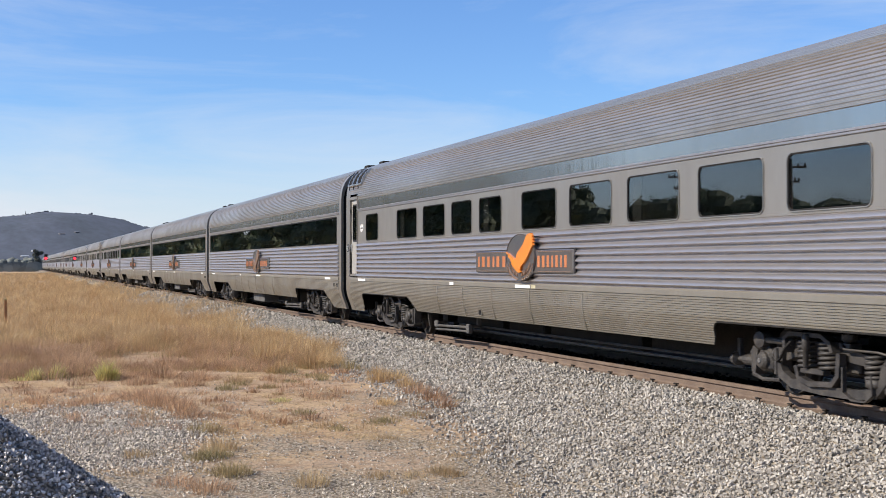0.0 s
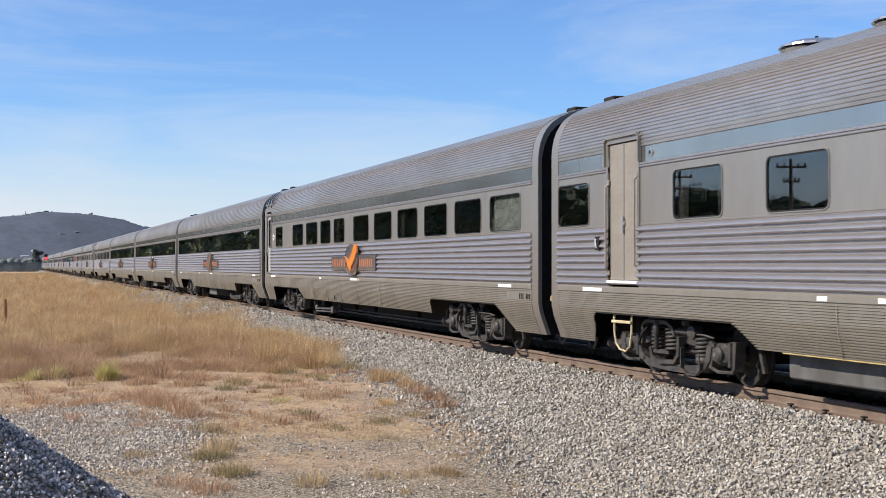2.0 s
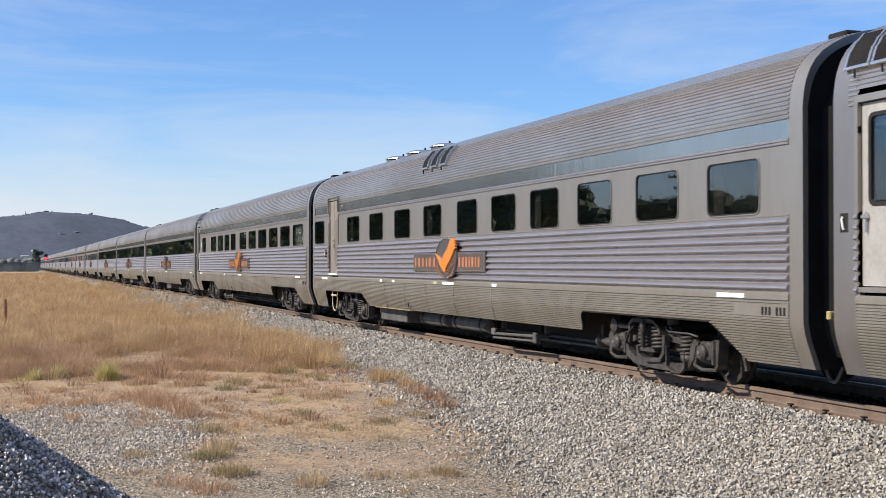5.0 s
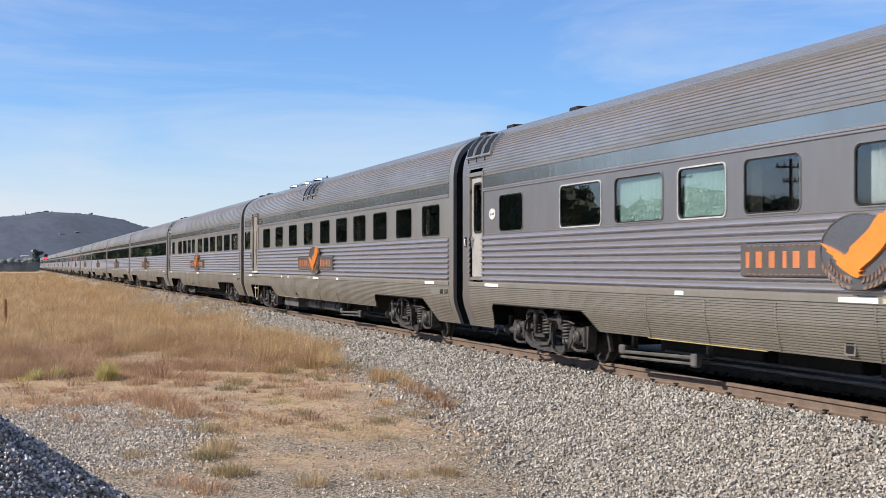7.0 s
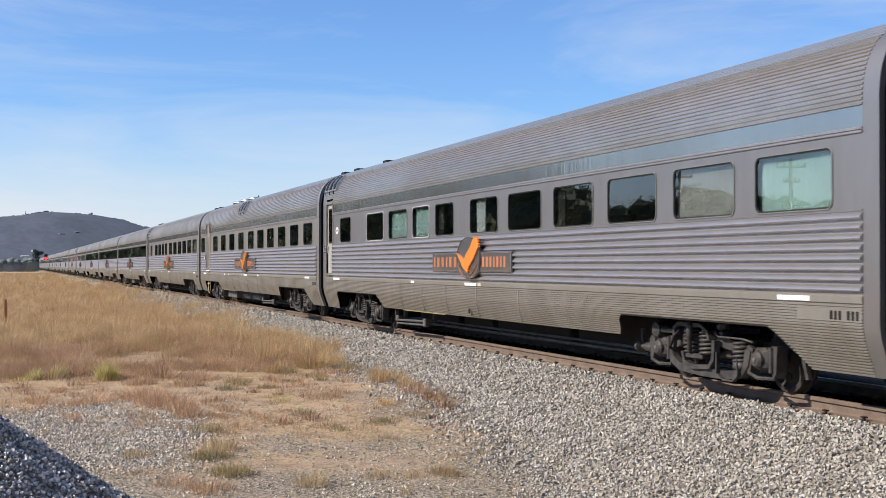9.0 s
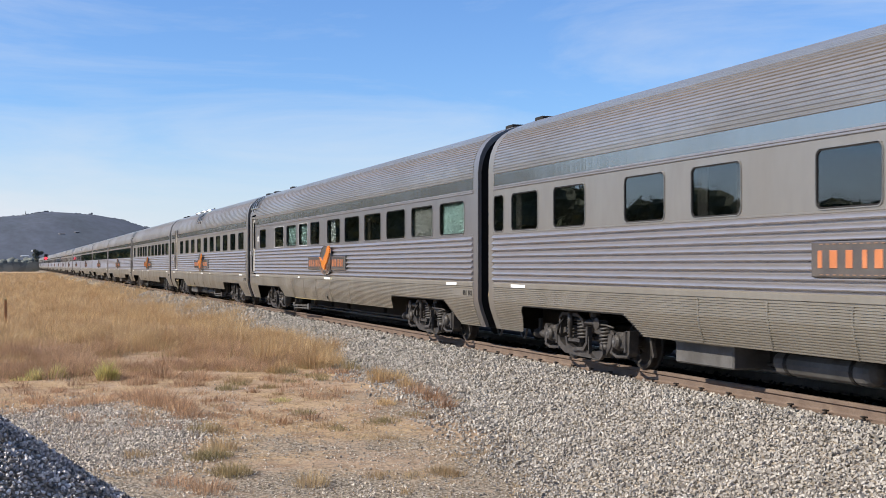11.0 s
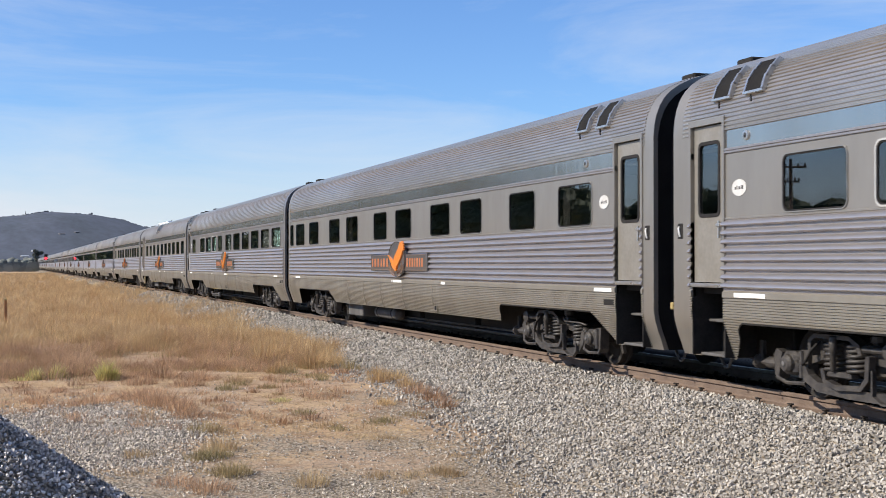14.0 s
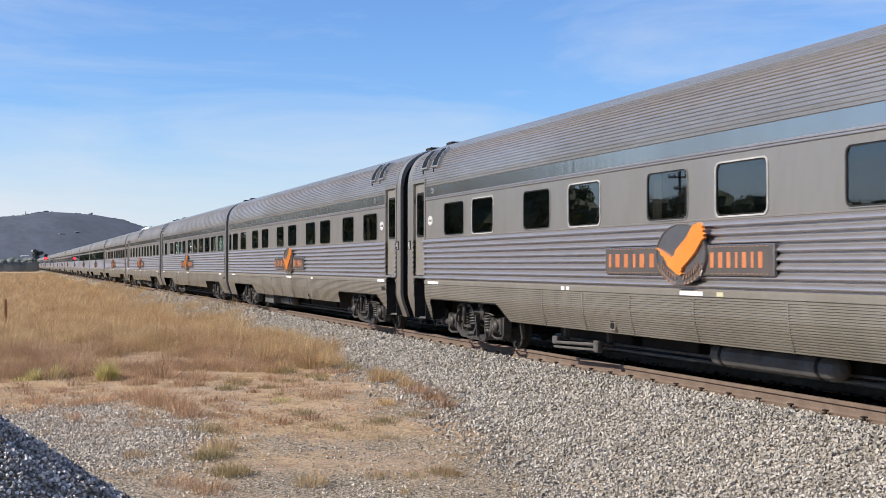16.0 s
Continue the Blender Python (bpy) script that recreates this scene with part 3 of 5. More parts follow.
    m["traction_rod"] = iron("traction_rod", merge(
        Geo().tube([(-1.18, 1.30, 0.80), (-1.18, 0.72, 0.80)], 0.05, 10),
        Geo().lathe([(-1.25, 0.06), (-1.24, 0.12), (-1.1, 0.12), (-1.09, 0.06)], (0, 1.36, 0.80), "x", 12),
        Geo().box(-1.16, -1.04, 1.28, 1.42, 0.5, 0.8, 0.02)), BOGIE)
    m["brake_cylinder"] = iron("brake_cylinder", merge(
        Geo().lathe([(1.62, 0.05), (1.66, 0.085), (1.86, 0.085), (1.9, 0.05), (2.02, 0.045), (2.04, 0.11), (2.10, 0.11)], (-1.1, 0, 0.47), "y", 12),
        Geo().box(-1.13, -1.07, 2.0, 2.07, 0.5, 0.78, 0.01)), BOGIE)
    m["brake_hanger"] = iron("brake_hanger", arch(-0.92, [(-1.78, 0.66), (-1.84, 0.45), (-1.90, 0.26)], 0.05, 0.06), BOGIE)
    m["air_hose"] = iron("air_hose", Geo().tube([(-1.24, 0.62, 0.86), (-1.30, 0.70, 0.72), (-1.28, 0.82, 0.58), (-1.22, 0.98, 0.52), (-1.20, 1.12, 0.55)], 0.018, 6), UNDER, True)
    m["brake_pipe"] = iron("brake_pipe", Geo().tube([(-1.20, -1.15, 0.74), (-1.22, -0.95, 0.78), (-1.22, -0.35, 0.78), (-1.20, -0.25, 0.86)], 0.02, 6), BOGIE, True)
    m["brake_lever"] = iron("brake_lever", arch(-1.1, [(0.98, 0.86), (1.03, 0.60), (0.98, 0.32)], 0.04, 0.07), BOGIE)
    m["safety_strap"] = iron("safety_strap", arch(-1.24, [(-0.36, 0.55), (-0.36, 0.22), (-0.52, 0.14), (-0.75, 0.14), (-0.88, 0.24), (-0.86, 0.5)], 0.05, 0.025), BOGIE)
    m["bump_stop"] = iron("bump_stop", Geo().lathe([(0.86, 0.06), (0.90, 0.09), (0.97, 0.09), (0.99, 0.05)], (-1.12, -0.3, 0), "z", 10).box(-1.2, -1.04, -0.4, -0.2, 0.78, 0.86, 0.01), BOGIE)
    wheel = Geo()
    for s in (-1, 1):
        wheel = merge(wheel, Geo().lathe([(s * 0.685, 0.30), (s * 0.69, 0.417), (s * 0.72, 0.417), (s * 0.735, 0.394), (s * 0.825, 0.388), (s * 0.828, 0.33), (s * 0.79, 0.29), (s * 0.78, 0.16), (s * 0.84, 0.10)], (0, 0, 0), "x", 28))
    wheel.tube([(-0.95, 0, 0), (0.95, 0, 0)], 0.075, 12)
    for k in range(3):
        a = k * 2.09
        wheel.lathe([(-0.80, 0.03), (-0.785, 0.03)], (0, 0.21 * math.cos(a), 0.21 * math.sin(a)), "x", 8)
    m["wheelset"] = as_mesh("wheelset", wheel, WHEEL)
    return m


BOGIE_MESHES = bogie_meshes()
TURNING = []


def bogie(parent, y, turning, flip=False):
    b = part("bogie", BOGIE_MESHES["bogie"], BOGIE, parent, "oily cast steel bogie under the carriage", at=pose(0, y, 0))
    M = BOGIE_MESHES
    for name, dy in (("bolster_bracket", 0), ("spring_hanger", 0), ("spring_seat", 0), ("damper", 0), ("pivot_arm" if flip else "traction_rod", 0), ("brake_cylinder", 0), ("brake_hanger", 0), ("air_hose", 0), ("brake_pipe", 0), ("brake_lever", 0), ("safety_strap", 0), ("bump_stop", 0)):
        part(name, M[name], BOGIE, b, at=pose(0, dy, 0))
    for dy in (0.02, 0.40):
        part("coil_spring", M["coil_spring"], BOGIE, b, at=pose(0.02, dy, 0))
    part("coil_spring", M["small_spring"], BOGIE, b, at=pose(0, -0.75, 0))
    for dy in (-1.185, 1.185):
        part("axle_box", M["axle_box"], BOGIE, b, at=pose(0, dy, 0))
        part("hub_cap", M["hub_cap"], TANK, b, "pale axle hub cap", at=pose(0, dy, 0))
        w = part("wheelset", M["wheelset"], WHEEL, b, "worn steel wheels on an axle", at=pose(0, dy, RAIL + WHEEL_R))
        if turning:
            TURNING.append((w, dy))
    return b


# the flying bird emblem on an oval, cut from flat plate
BIRD = [(-.93, .24), (-.68, .13), (-.44, 0), (-.29, -.12), (-.16, -.02), (-.1, .13), (.12, .34), (.33, .54), (.46, .75), (.55, .87), (.64, .97), (.70, .92), (.74, 1.0), (.80, .93),
        (.86, 1.01), (.91, .93), (.97, .90), (.94, .82), (1.02, .77), (.96, .70), (1.05, .63), (.96, .58), (1.03, .50), (.93, .45), (.81, .27), (.64, .03), (.43, -.20), (.22, -.38),
        (.12, -.47), (.19, -.48), (.09, -.56), (.14, -.64), (.05, -.69), (-.09, -.63), (-.2, -.55), (-.37, -.43), (-.49, -.30), (-.45, -.25), (-.57, -.17), (-.54, -.12), (-.75, .02), (-.71, .06)]


def nameplate(parent, muted=False):
    y, z, ry, rz = 11.35, 1.675, 0.61, 0.37
    low, high = 9.37, 13.50
    face = -(SIDE + 0.075)
    pl = part("nameplate", Geo().box(face, -SIDE - 0.02, low, high, 1.42, 1.78, 0.012), PLATE, parent, "dark bronze nameplate with faded orange lettering")

    def loop(k, n=40):
        return [(y + ry * k * math.cos(a), z + rz * k * math.sin(a)) for a in (2 * math.pi * i / n for i in range(n))]

    rd = part("roundel", Geo().slab(loop(0.985), face - 0.03, -SIDE - 0.02), ROUNDEL, pl, "dull grey oval badge with a dark rim")
    part("rim", Geo().ring(loop(1.0), loop(0.965), face - 0.038, face), PLATE, rd)
    part("emblem", Geo().slab([(y - ry * u, z + rz * v) for u, v in BIRD], face - 0.065, face - 0.03), FAR_MUTED if muted else ORANGE, pl, "orange flying bird shape, muted for distance" if muted else "bright orange flying bird shape")
    # wreath of leaves round the foot of the badge
    for s in (-1, 1):
        for k in range(7):
            a = radians(270 + s * (12 + 8.5 * k))
            out = Vector((math.cos(a) * ry, math.sin(a) * rz))
            way = Vector((s * math.cos(radians(40 + 9 * k)), math.sin(radians(40 + 9 * k))))
            for r0, lean in ((0.80, 0.5), (0.98, -0.4)):
                c = Vector((y, z)) + out * r0
                d = Vector((way.x + lean * 0.5 * -s, way.y + lean * 0.3)).normalized()
                w = Vector((-d.y, d.x))
                part("wreath_leaf", Geo().slab([tuple(c - d * 0.03), tuple(c + w * 0.014 + d * 0.01), tuple(c + d * 0.062), tuple(c - w * 0.014 + d * 0.01)], face - 0.046, face - 0.03), STUDS, pl)
    for zz in (1.445, 1.752):
        for y0, y1 in ((low + 0.1, y - ry - 0.03), (y + ry + 0.03, high - 0.1)):
            rim, n = Geo(), 13
            for k in range(n):
                a = y0 + (y1 - y0) * k / n
                rim.box(face - 0.006, face + 0.002, a, a + 0.055, zz - 0.006, zz + 0.006, 0.001)
            part("border_studs", rim, STUDS, pl)
    # lettering, as plain bars; shares of each half plate from its outer edge
    for y0, y1, bars in ((high - 0.08, y + ry + 0.02, ((0.03, 0.09), (0.17, 0.27), (0.35, 0.44), (0.53, 0.59), (0.66, 0.76), (0.85, 0.95))),
                         (y - ry - 0.05, low + 0.10, ((0.0, 0.08), (0.15, 0.24), (0.30, 0.38), (0.45, 0.50), (0.57, 0.65), (0.72, 0.77), (0.84, 0.92)))):
        for a, b in bars:
            part("lettering_bar", Geo().box(face - 0.008, face + 0.002, y0 + (y1 - y0) * (a + 0.85 * (b - a)), y0 + (y1 - y0) * a, 1.51, 1.69, 0.004), DULL_ORANGE, pl)
    return pl


def window(parent, y0, y1, kind="dark"):
    """Sash with a rounded frame, a pane set back, and a blind behind it where one is drawn."""
    bright = "bright" in kind
    wide = 0.027 if bright else 0.020

    def loop(out, r):
        return rounded(y0 - out, y1 + out, WINDOW_LOW - out, WINDOW_HIGH + out, r)

    w = part("window", Geo().ring(loop(wide, 0.095), loop(0.008, 0.082), -SIDE - 0.012, -SIDE + 0.012), WHITE_RIM if bright else RIM, parent, "white-painted window frame" if bright else "")
    part("gasket", Geo().ring(loop(0.008, 0.082), loop(-0.009, 0.072), -SIDE - 0.004, -SIDE + 0.016), GASKET, w)
    pane = part("pane", Geo().box(-SIDE + 0.006, -SIDE + 0.012, y0 - 0.005, y1 + 0.005, WINDOW_LOW - 0.005, WINDOW_HIGH + 0.005, 0.002), GLASS, w, "dark tinted glass pane")
    pane.visible_shadow = False
    if "green" in kind or "grey" in kind:
        g, n = Geo(), 24
        pts = [(-SIDE + 0.07 + 0.004 * (i % 2), y0 - 0.03 + (y1 - y0 + 0.06) * i / n) for i in range(n + 1)]
        g.put([(x, y, z) for z in (WINDOW_LOW - 0.05, WINDOW_HIGH + 0.05) for x, y in pts] + [(x + 0.004, y, z) for z in (WINDOW_LOW - 0.05, WINDOW_HIGH + 0.05) for x, y in pts],
              [(i, i + 1, n + 2 + i, n + 1 + i) for i in range(n)] + [(2 * n + 2 + i, 2 * n + 3 + i, 3 * n + 4 + i, 3 * n + 3 + i) for i in range(n)])
        part("blind", g, GREY_BLIND if "grey" in kind else CURTAIN, w, "drawn grey blind" if "grey" in kind else "drawn pale green blind")
    elif "drape" in kind:
        pale = "pale" in kind
        for a, b in ((y1 - 0.55, y1 - 0.12),) if pale else ((y0, y0 + 0.22), (y1 - 0.22, y1)):
            g = Geo()
            pts = [(-SIDE + 0.09 + 0.02 * math.sin(i * 1.6), a + (b - a) * i / 12) for i in range(13)]
            g.put([(x, y, z) for z in (WINDOW_LOW - 0.05, WINDOW_HIGH + 0.05) for x, y in pts] + [(x + 0.006, y, z) for z in (WINDOW_LOW - 0.05, WINDOW_HIGH + 0.05) for x, y in pts],
                  [(i, i + 1, 14 + i, 13 + i) for i in range(12)] + [(26 + i, 27 + i, 40 + i, 39 + i) for i in range(12)])
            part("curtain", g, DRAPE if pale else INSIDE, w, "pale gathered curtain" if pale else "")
    return w


def door(parent, y0, y1, kind):
    """Side door in its recess. Kinds: pale, double, steps."""
    z0, z1 = 1.33, 3.20 if kind != "pale" else 3.12
    x = -SIDE
    fr = part("door_frame", Geo().ring([(y1 + 0.05, z0 - 0.05), (y1 + 0.05, z1 + 0.07), (y0 - 0.05, z1 + 0.07), (y0 - 0.05, z0 - 0.05)], [(y1, z0), (y1, z1), (y0, z1), (y0, z0)], x - 0.022, x + 0.10), PANEL, parent)
    mat = {"pale": DOOR_WHITE, "double": DOOR_PAINT, "steps": DOOR_GREY}[kind]
    mid = (y0 + y1) / 2
    if kind == "double":
        for a, b in ((y0 + 0.015, mid - 0.008), (mid + 0.008, y1 - 0.015)):
            leaf = part("door", Geo().box(x + 0.006, x + 0.05, a, b, z0 + 0.01, z1 - 0.01, 0.008), mat, parent, "beige metal luggage door leaf")
            for zz in (1.75, 2.4, 2.95):
                part("hinge", Geo().tube([(x - 0.004, a if a < mid - 0.1 else b, zz - 0.06), (x - 0.004, a if a < mid - 0.1 else b, zz + 0.06)], 0.011, 6), PANEL, leaf)
        part("door_handle", Geo().box(x - 0.03, x + 0.01, mid - 0.05, mid + 0.02, 2.08, 2.13, 0.008).tube([(x - 0.025, mid - 0.02, 1.98), (x - 0.025, mid - 0.02, 2.2)], 0.012, 6), BRIGHT, parent, "steel door handle")
        part("astragal", Geo().box(x - 0.004, x + 0.02, mid - 0.016, mid + 0.016, z0 + 0.01, z1 - 0.01, 0.004), PANEL, parent)
        for yy, za, zb in ((y0 + 0.01, 1.5, 2.72), (y1 - 0.01, 1.45, 2.66)):
            rail = [(x - 0.01, yy, za), (x - 0.06, yy, za + 0.05), (x - 0.06, yy, zb - 0.05), (x - 0.01, yy, zb)]
            part("handrail", Geo().tube(rail, 0.016, 8).box(x - 0.03, x + 0.005, yy - 0.03, yy + 0.03, za - 0.05, za + 0.02, 0.006).box(x - 0.03, x + 0.005, yy - 0.03, yy + 0.03, zb - 0.02, zb + 0.05, 0.006), DOOR_PAINT, parent, "beige vertical grab rail")
        part("threshold", Geo().box(x - 0.045, x + 0.03, y0 - 0.01, y1 + 0.01, z0 - 0.035, z0 + 0.005, 0.006), WHITE, parent, "worn white door threshold")
        part("door_hood", arch(x - 0.03, [(y1 + 0.07, z1 - 0.3), (y1 + 0.07, z1 + 0.03), (y1 + 0.02, z1 + 0.08), (y0 - 0.02, z1 + 0.08), (y0 - 0.07, z1 + 0.03), (y0 - 0.07, z1 - 0.3)], 0.05, 0.03), PANEL, parent)
        hand_hold(parent, y1 + 0.30, 1.85, 0.046)
        return
    wy0, wy1, wz0, wz1 = y0 + 0.14, y1 - 0.14, 2.14, 2.98
    xf, xb = x + 0.028, x + 0.07
    leaf = Geo().ring(rounded(y0 + 0.01, y1 - 0.01, z0 + 0.01, z1 - 0.01, 0.01, 4), rounded(wy0, wy1, wz0, wz1, 0.06, 4), xf, xb)
    d = part("door", leaf, mat, parent, "closed metal carriage door with a tall window")
    part("door_window", Geo().ring(rounded(wy0 - 0.03, wy1 + 0.03, wz0 - 0.03, wz1 + 0.03, 0.08), rounded(wy0 + 0.01, wy1 - 0.01, wz0 + 0.01, wz1 - 0.01, 0.05), xf - 0.01, xf + 0.02), GASKET, d)
    p = part("pane", Geo().box(xf + 0.012, xf + 0.018, wy0, wy1, wz0, wz1, 0.002), GLASS, d)
    p.visible_shadow = False
    hy = y1 - 0.09 if kind == "pale" else y0 + 0.1
    part("door_handle", Geo().box(xf - 0.05, xf, hy - 0.03, hy + 0.05, 1.99, 2.03, 0.008).tube([(xf - 0.03, hy, 1.86), (xf - 0.03, hy, 2.06)], 0.014, 6), BRIGHT, d, "steel door handle")
    hand_hold(parent, 0.17 if y0 < 2 else LONG - 0.17, 1.96)


def hand_hold(parent, y, z, proud=0.006):
    """Small recessed hand hold with a white grip."""
    x = -SIDE - proud
    h = part("hand_hold", Geo().box(x - 0.002, x + 0.02, y - 0.065, y + 0.065, z - 0.095, z + 0.095, 0.004), UNDER, parent, "dark recessed hand hold with a white grip")
    part("grip", Geo().tube([(x - 0.01, y - 0.01, z - 0.07), (x - 0.02, y - 0.01, z - 0.04), (x - 0.02, y + 0.01, z + 0.03), (x - 0.01, y + 0.01, z + 0.06)], 0.011, 8), WHITE, h)


def step_well(parent, y0, y1):
    """Open step well under an entrance door."""
    x = -SIDE
    part("step_well", Geo().box(x + 0.40, x + 0.44, y0, y1, 0.45, 1.30, 0.005), UNDER, parent)
    for a, b in ((y0 - 0.02, y0), (y1, y1 + 0.02)):
        part("side_panel", Geo().box(x + 0.01, x + 0.42, a, b, 0.47, 1.3, 0.003), UNDER, parent)
    for z, d in ((0.46, 0.16), (0.86, 0.27)):
        part("step", Geo().box(x + d - 0.05, x + d + 0.25, y0 + 0.01, y1 - 0.01, z, z + 0.035, 0.008), TANK, parent, "worn metal boarding step")
    part("step_panel", Geo().box(x + 0.24, x + 0.27, y0 + 0.01, y0 + 0.36, 0.48, 0.84, 0.006), SKIRT, parent)
    part("threshold", Geo().box(x - 0.03, x + 0.08, y0 - 0.02, y1 + 0.02, 1.285, 1.325, 0.008), BRIGHT, parent)


def roof_vent(parent, y, count, step=0.5):
    """Curved louvre openings cut into the side of the roof, each in a raised bright surround."""
    for k in range(count):
        yc = y + k * step
        surround, dark = Geo(), Geo()
        arcs = [(1.452, 3.47), (1.40, 3.61), (1.325, 3.715), (1.23, 3.81)]
        for i, ((xa, za), (xb, zb)) in enumerate(zip(arcs, arcs[1:])):
            for s0, s1, lift0, lift1, g in ((yc - 0.20, yc - 0.165, 0.05, 0.05, surround), (yc + 0.165, yc + 0.20, 0.045, 0.045, surround), (yc - 0.165, yc + 0.165, 0.036, 0.036, dark)):
                g.put([(-xa - lift0, s0, za + lift0 * 0.5), (-xa - lift0, s1, za + lift0 * 0.5), (-xb - lift1, s1, zb + lift1 * 0.8), (-xb - lift1, s0, zb + lift1 * 0.8),
                       (-xa + 0.03, s0, za), (-xa + 0.03, s1, za), (-xb + 0.03, s1, zb), (-xb + 0.03, s0, zb)],
                      [(0, 1, 2, 3), (0, 3, 7, 4), (1, 5, 6, 2), (0, 4, 5, 1), (3, 2, 6, 7)])
        surround.box(-1.51, -1.42, yc - 0.20, yc + 0.20, 3.455, 3.49, 0.006)
        v = part("roof_vent", dark, RUBBER, parent, "curved roof louvre with a bright surround")
        part("surround", surround, BRIGHT, v)
        part("drain_pipe", Geo().tube([(-1.52, yc, 3.44), (-1.515, yc, 3.36)], 0.012, 6), UNDER, v)


def roof_box(parent, y, x=-0.62):
    part("roof_box", Geo().box(x - 0.1, x + 0.2, y - 0.17, y + 0.17, 3.97, 4.10, 0.02), UNDER, parent, "dark roof junction box")


def roof_dome(parent, y):
    d = part("roof_dome", Geo().lathe([(3.92, 0.40), (4.01, 0.40), (4.03, 0.37)], (-0.55, y, 0), "z", 20), TANK, parent, "round roof ventilator")
    part("cap", Geo().lathe([(4.03, 0.43), (4.055, 0.42), (4.10, 0.30), (4.115, 0.10)], (-0.55, y, 0), "z", 20), BRIGHT, d, "pale domed cap", smooth=False)
    part("stud", Geo().lathe([(4.11, 0.025), (4.17, 0.02)], (-0.55, y, 0), "z", 6), UNDER, d)


def carriage(label, windows, doors=(), vents=(), domes=(), boxes=(0.5, LONG - 0.37), band_glass=None, turning=False, markers=(), seams=(), gear=(), discs=(), number=True, ladder=False, plate=True, stripe=None, lamps=(), tag=None, hatch=None, panel=PANEL):
    """A whole passenger carriage: rear end at y = 0, rails at z = 0."""
    root = new("carriage")
    tagged(root, label, "railway carriage", "carriages of the train")
    back = max([a - 0.05 for a, b, k in doors if a < 0.7] + [0.25])
    fore = min([b + 0.05 for a, b, k in doors if b > LONG - 0.7] + [LONG - 0.25])
    ends = (back, fore)
    holes = [opening(a, b, WINDOW_LOW, WINDOW_HIGH) for a, b, *_ in windows]
    if band_glass:
        holes.append(opening(*band_glass, 2.09, 2.76))
    dz = [opening(a, b, 1.25, 3.25) for a, b, k in doors]
    low = [bogie_opening(1.88, 5.58), bogie_opening(17.87, 21.62), opening(2.0, LONG - 2.0, 0, 0.60)]
    low += [opening(a, b, 0, 1.25) for a, b, k in doors if k == "steps"]
    skirt_prof = flutes(0.45, 0.60, 5, 0.013, SMALL) + flutes(0.60, 0.89, 10, 0.013, SMALL) + flutes(0.89, 1.16, 9, 0.013, SMALL)
    part("skirt", band(skirt_prof + [(SIDE, 1.165)], low, ends, bites=False), SKIRT, root, "dusty fine-ribbed steel skirt with bogie openings")
    for a, b in ((1.88, 5.58), (17.87, 21.62)):
        edge = [(bogie_opening(a, b)(z)[1], z) for z in (0.605, 0.66, 0.72, 0.775, 0.81, 0.84, 0.865, 0.88)] + [(bogie_opening(a, b)(z)[0], z) for z in (0.88, 0.865, 0.84, 0.81, 0.775, 0.72, 0.66, 0.605)]
        part("opening_trim", Geo().tube([(-side_x(z) - 0.004, y, z) for y, z in edge], 0.010, 6), UNDER, root)
    part("sill_rail", band([(SIDE, 1.165), (SIDE + 0.02, 1.17), (SIDE + 0.02, 1.23), (SIDE, 1.25)], [opening(a, b, 1.0, 1.3) for a, b, k in doors if k == "steps"], ends), SKIRT, root)
    part("fluted_side", band(flutes(1.25, 2.06, 8, 0.046, BIG), dz, ends), STEEL, root, "fluted stainless steel side panel", smooth=False)
    part("window_band", band([(SIDE, 2.06), (SIDE + 0.012, 2.07), (SIDE + 0.012, 2.085), (SIDE, 2.09), (SIDE, WINDOW_LOW), (SIDE, WINDOW_HIGH), (SIDE, 2.76), (SIDE, 2.82)], dz + holes, ends, bites=False), panel, root, "plain dull steel band between the windows")
    part("drip_moulding", band([(SIDE, 2.82), (SIDE + 0.02, 2.83), (SIDE + 0.02, 2.85), (SIDE + 0.006, 2.856), (SIDE + 0.02, 2.862), (SIDE + 0.02, 2.885), (SIDE, 2.89)], dz, ends), STEEL, root)
    part("letterboard", band([(SIDE, 2.89), (SIDE, 3.09)], dz, ends, bites=False), LETTERBOARD, root, "smooth reflective steel letterboard")
    part("lower_roof", band(ROOF_RIBS[:SPLIT + 1], dz, bites=False), ROOF_STEEL, root)
    top = ROOF_RIBS[SPLIT:]
    full = [(-x, z) for x, z in top] + [(x, z) for x, z in ROOF_RIBS[::-1][1:]]
    roof = Geo()
    n = len(full)
    roof.put([(x, y, z) for y in (0.25, LONG - 0.25) for x, z in full], [(i, i + 1, n + i + 1, n + i) for i in range(n - 1)])
    part("roof", roof, ROOF_STEEL, root, "ribbed weathered steel roof")
    far = flutes(0.6, 1.16, 19, 0.008, SMALL) + [(SIDE + 0.02, 1.2)] + flutes(1.25, 2.06, 8, 0.026, BIG) + [(SIDE, 2.09), (SIDE, 3.09)]
    # the far skirt is drawn lower, to block light and view under the floor
    part("far_side", band([(1.33, 0.28), (1.38, 0.45)] + far, low[:2], side=1, bites=False), STEEL, root)
    # smooth end collars and dark full-width gangway covers
    for y0, y1, e in ((0.0, back + 0.005, -1), (fore - 0.005, LONG, 1)):
        ol, n = outline(-0.004), len(outline())
        il = outline(0.06)
        c = Geo().put([(x, y, z) for y in (y0, y1) for x, z in ol], [(i, i + 1, n + i + 1, n + i) for i in range(n - 1)])
        ye = y0 if e < 0 else y1
        c.put([(x, ye, z) for x, z in ol] + [(x, ye, z) for x, z in il], [(i, i + 1, n + i + 1, n + i) for i in range(n - 1)])
        part("end_collar", c, panel, root, "smooth steel end collar", smooth=True)
        b = Geo()
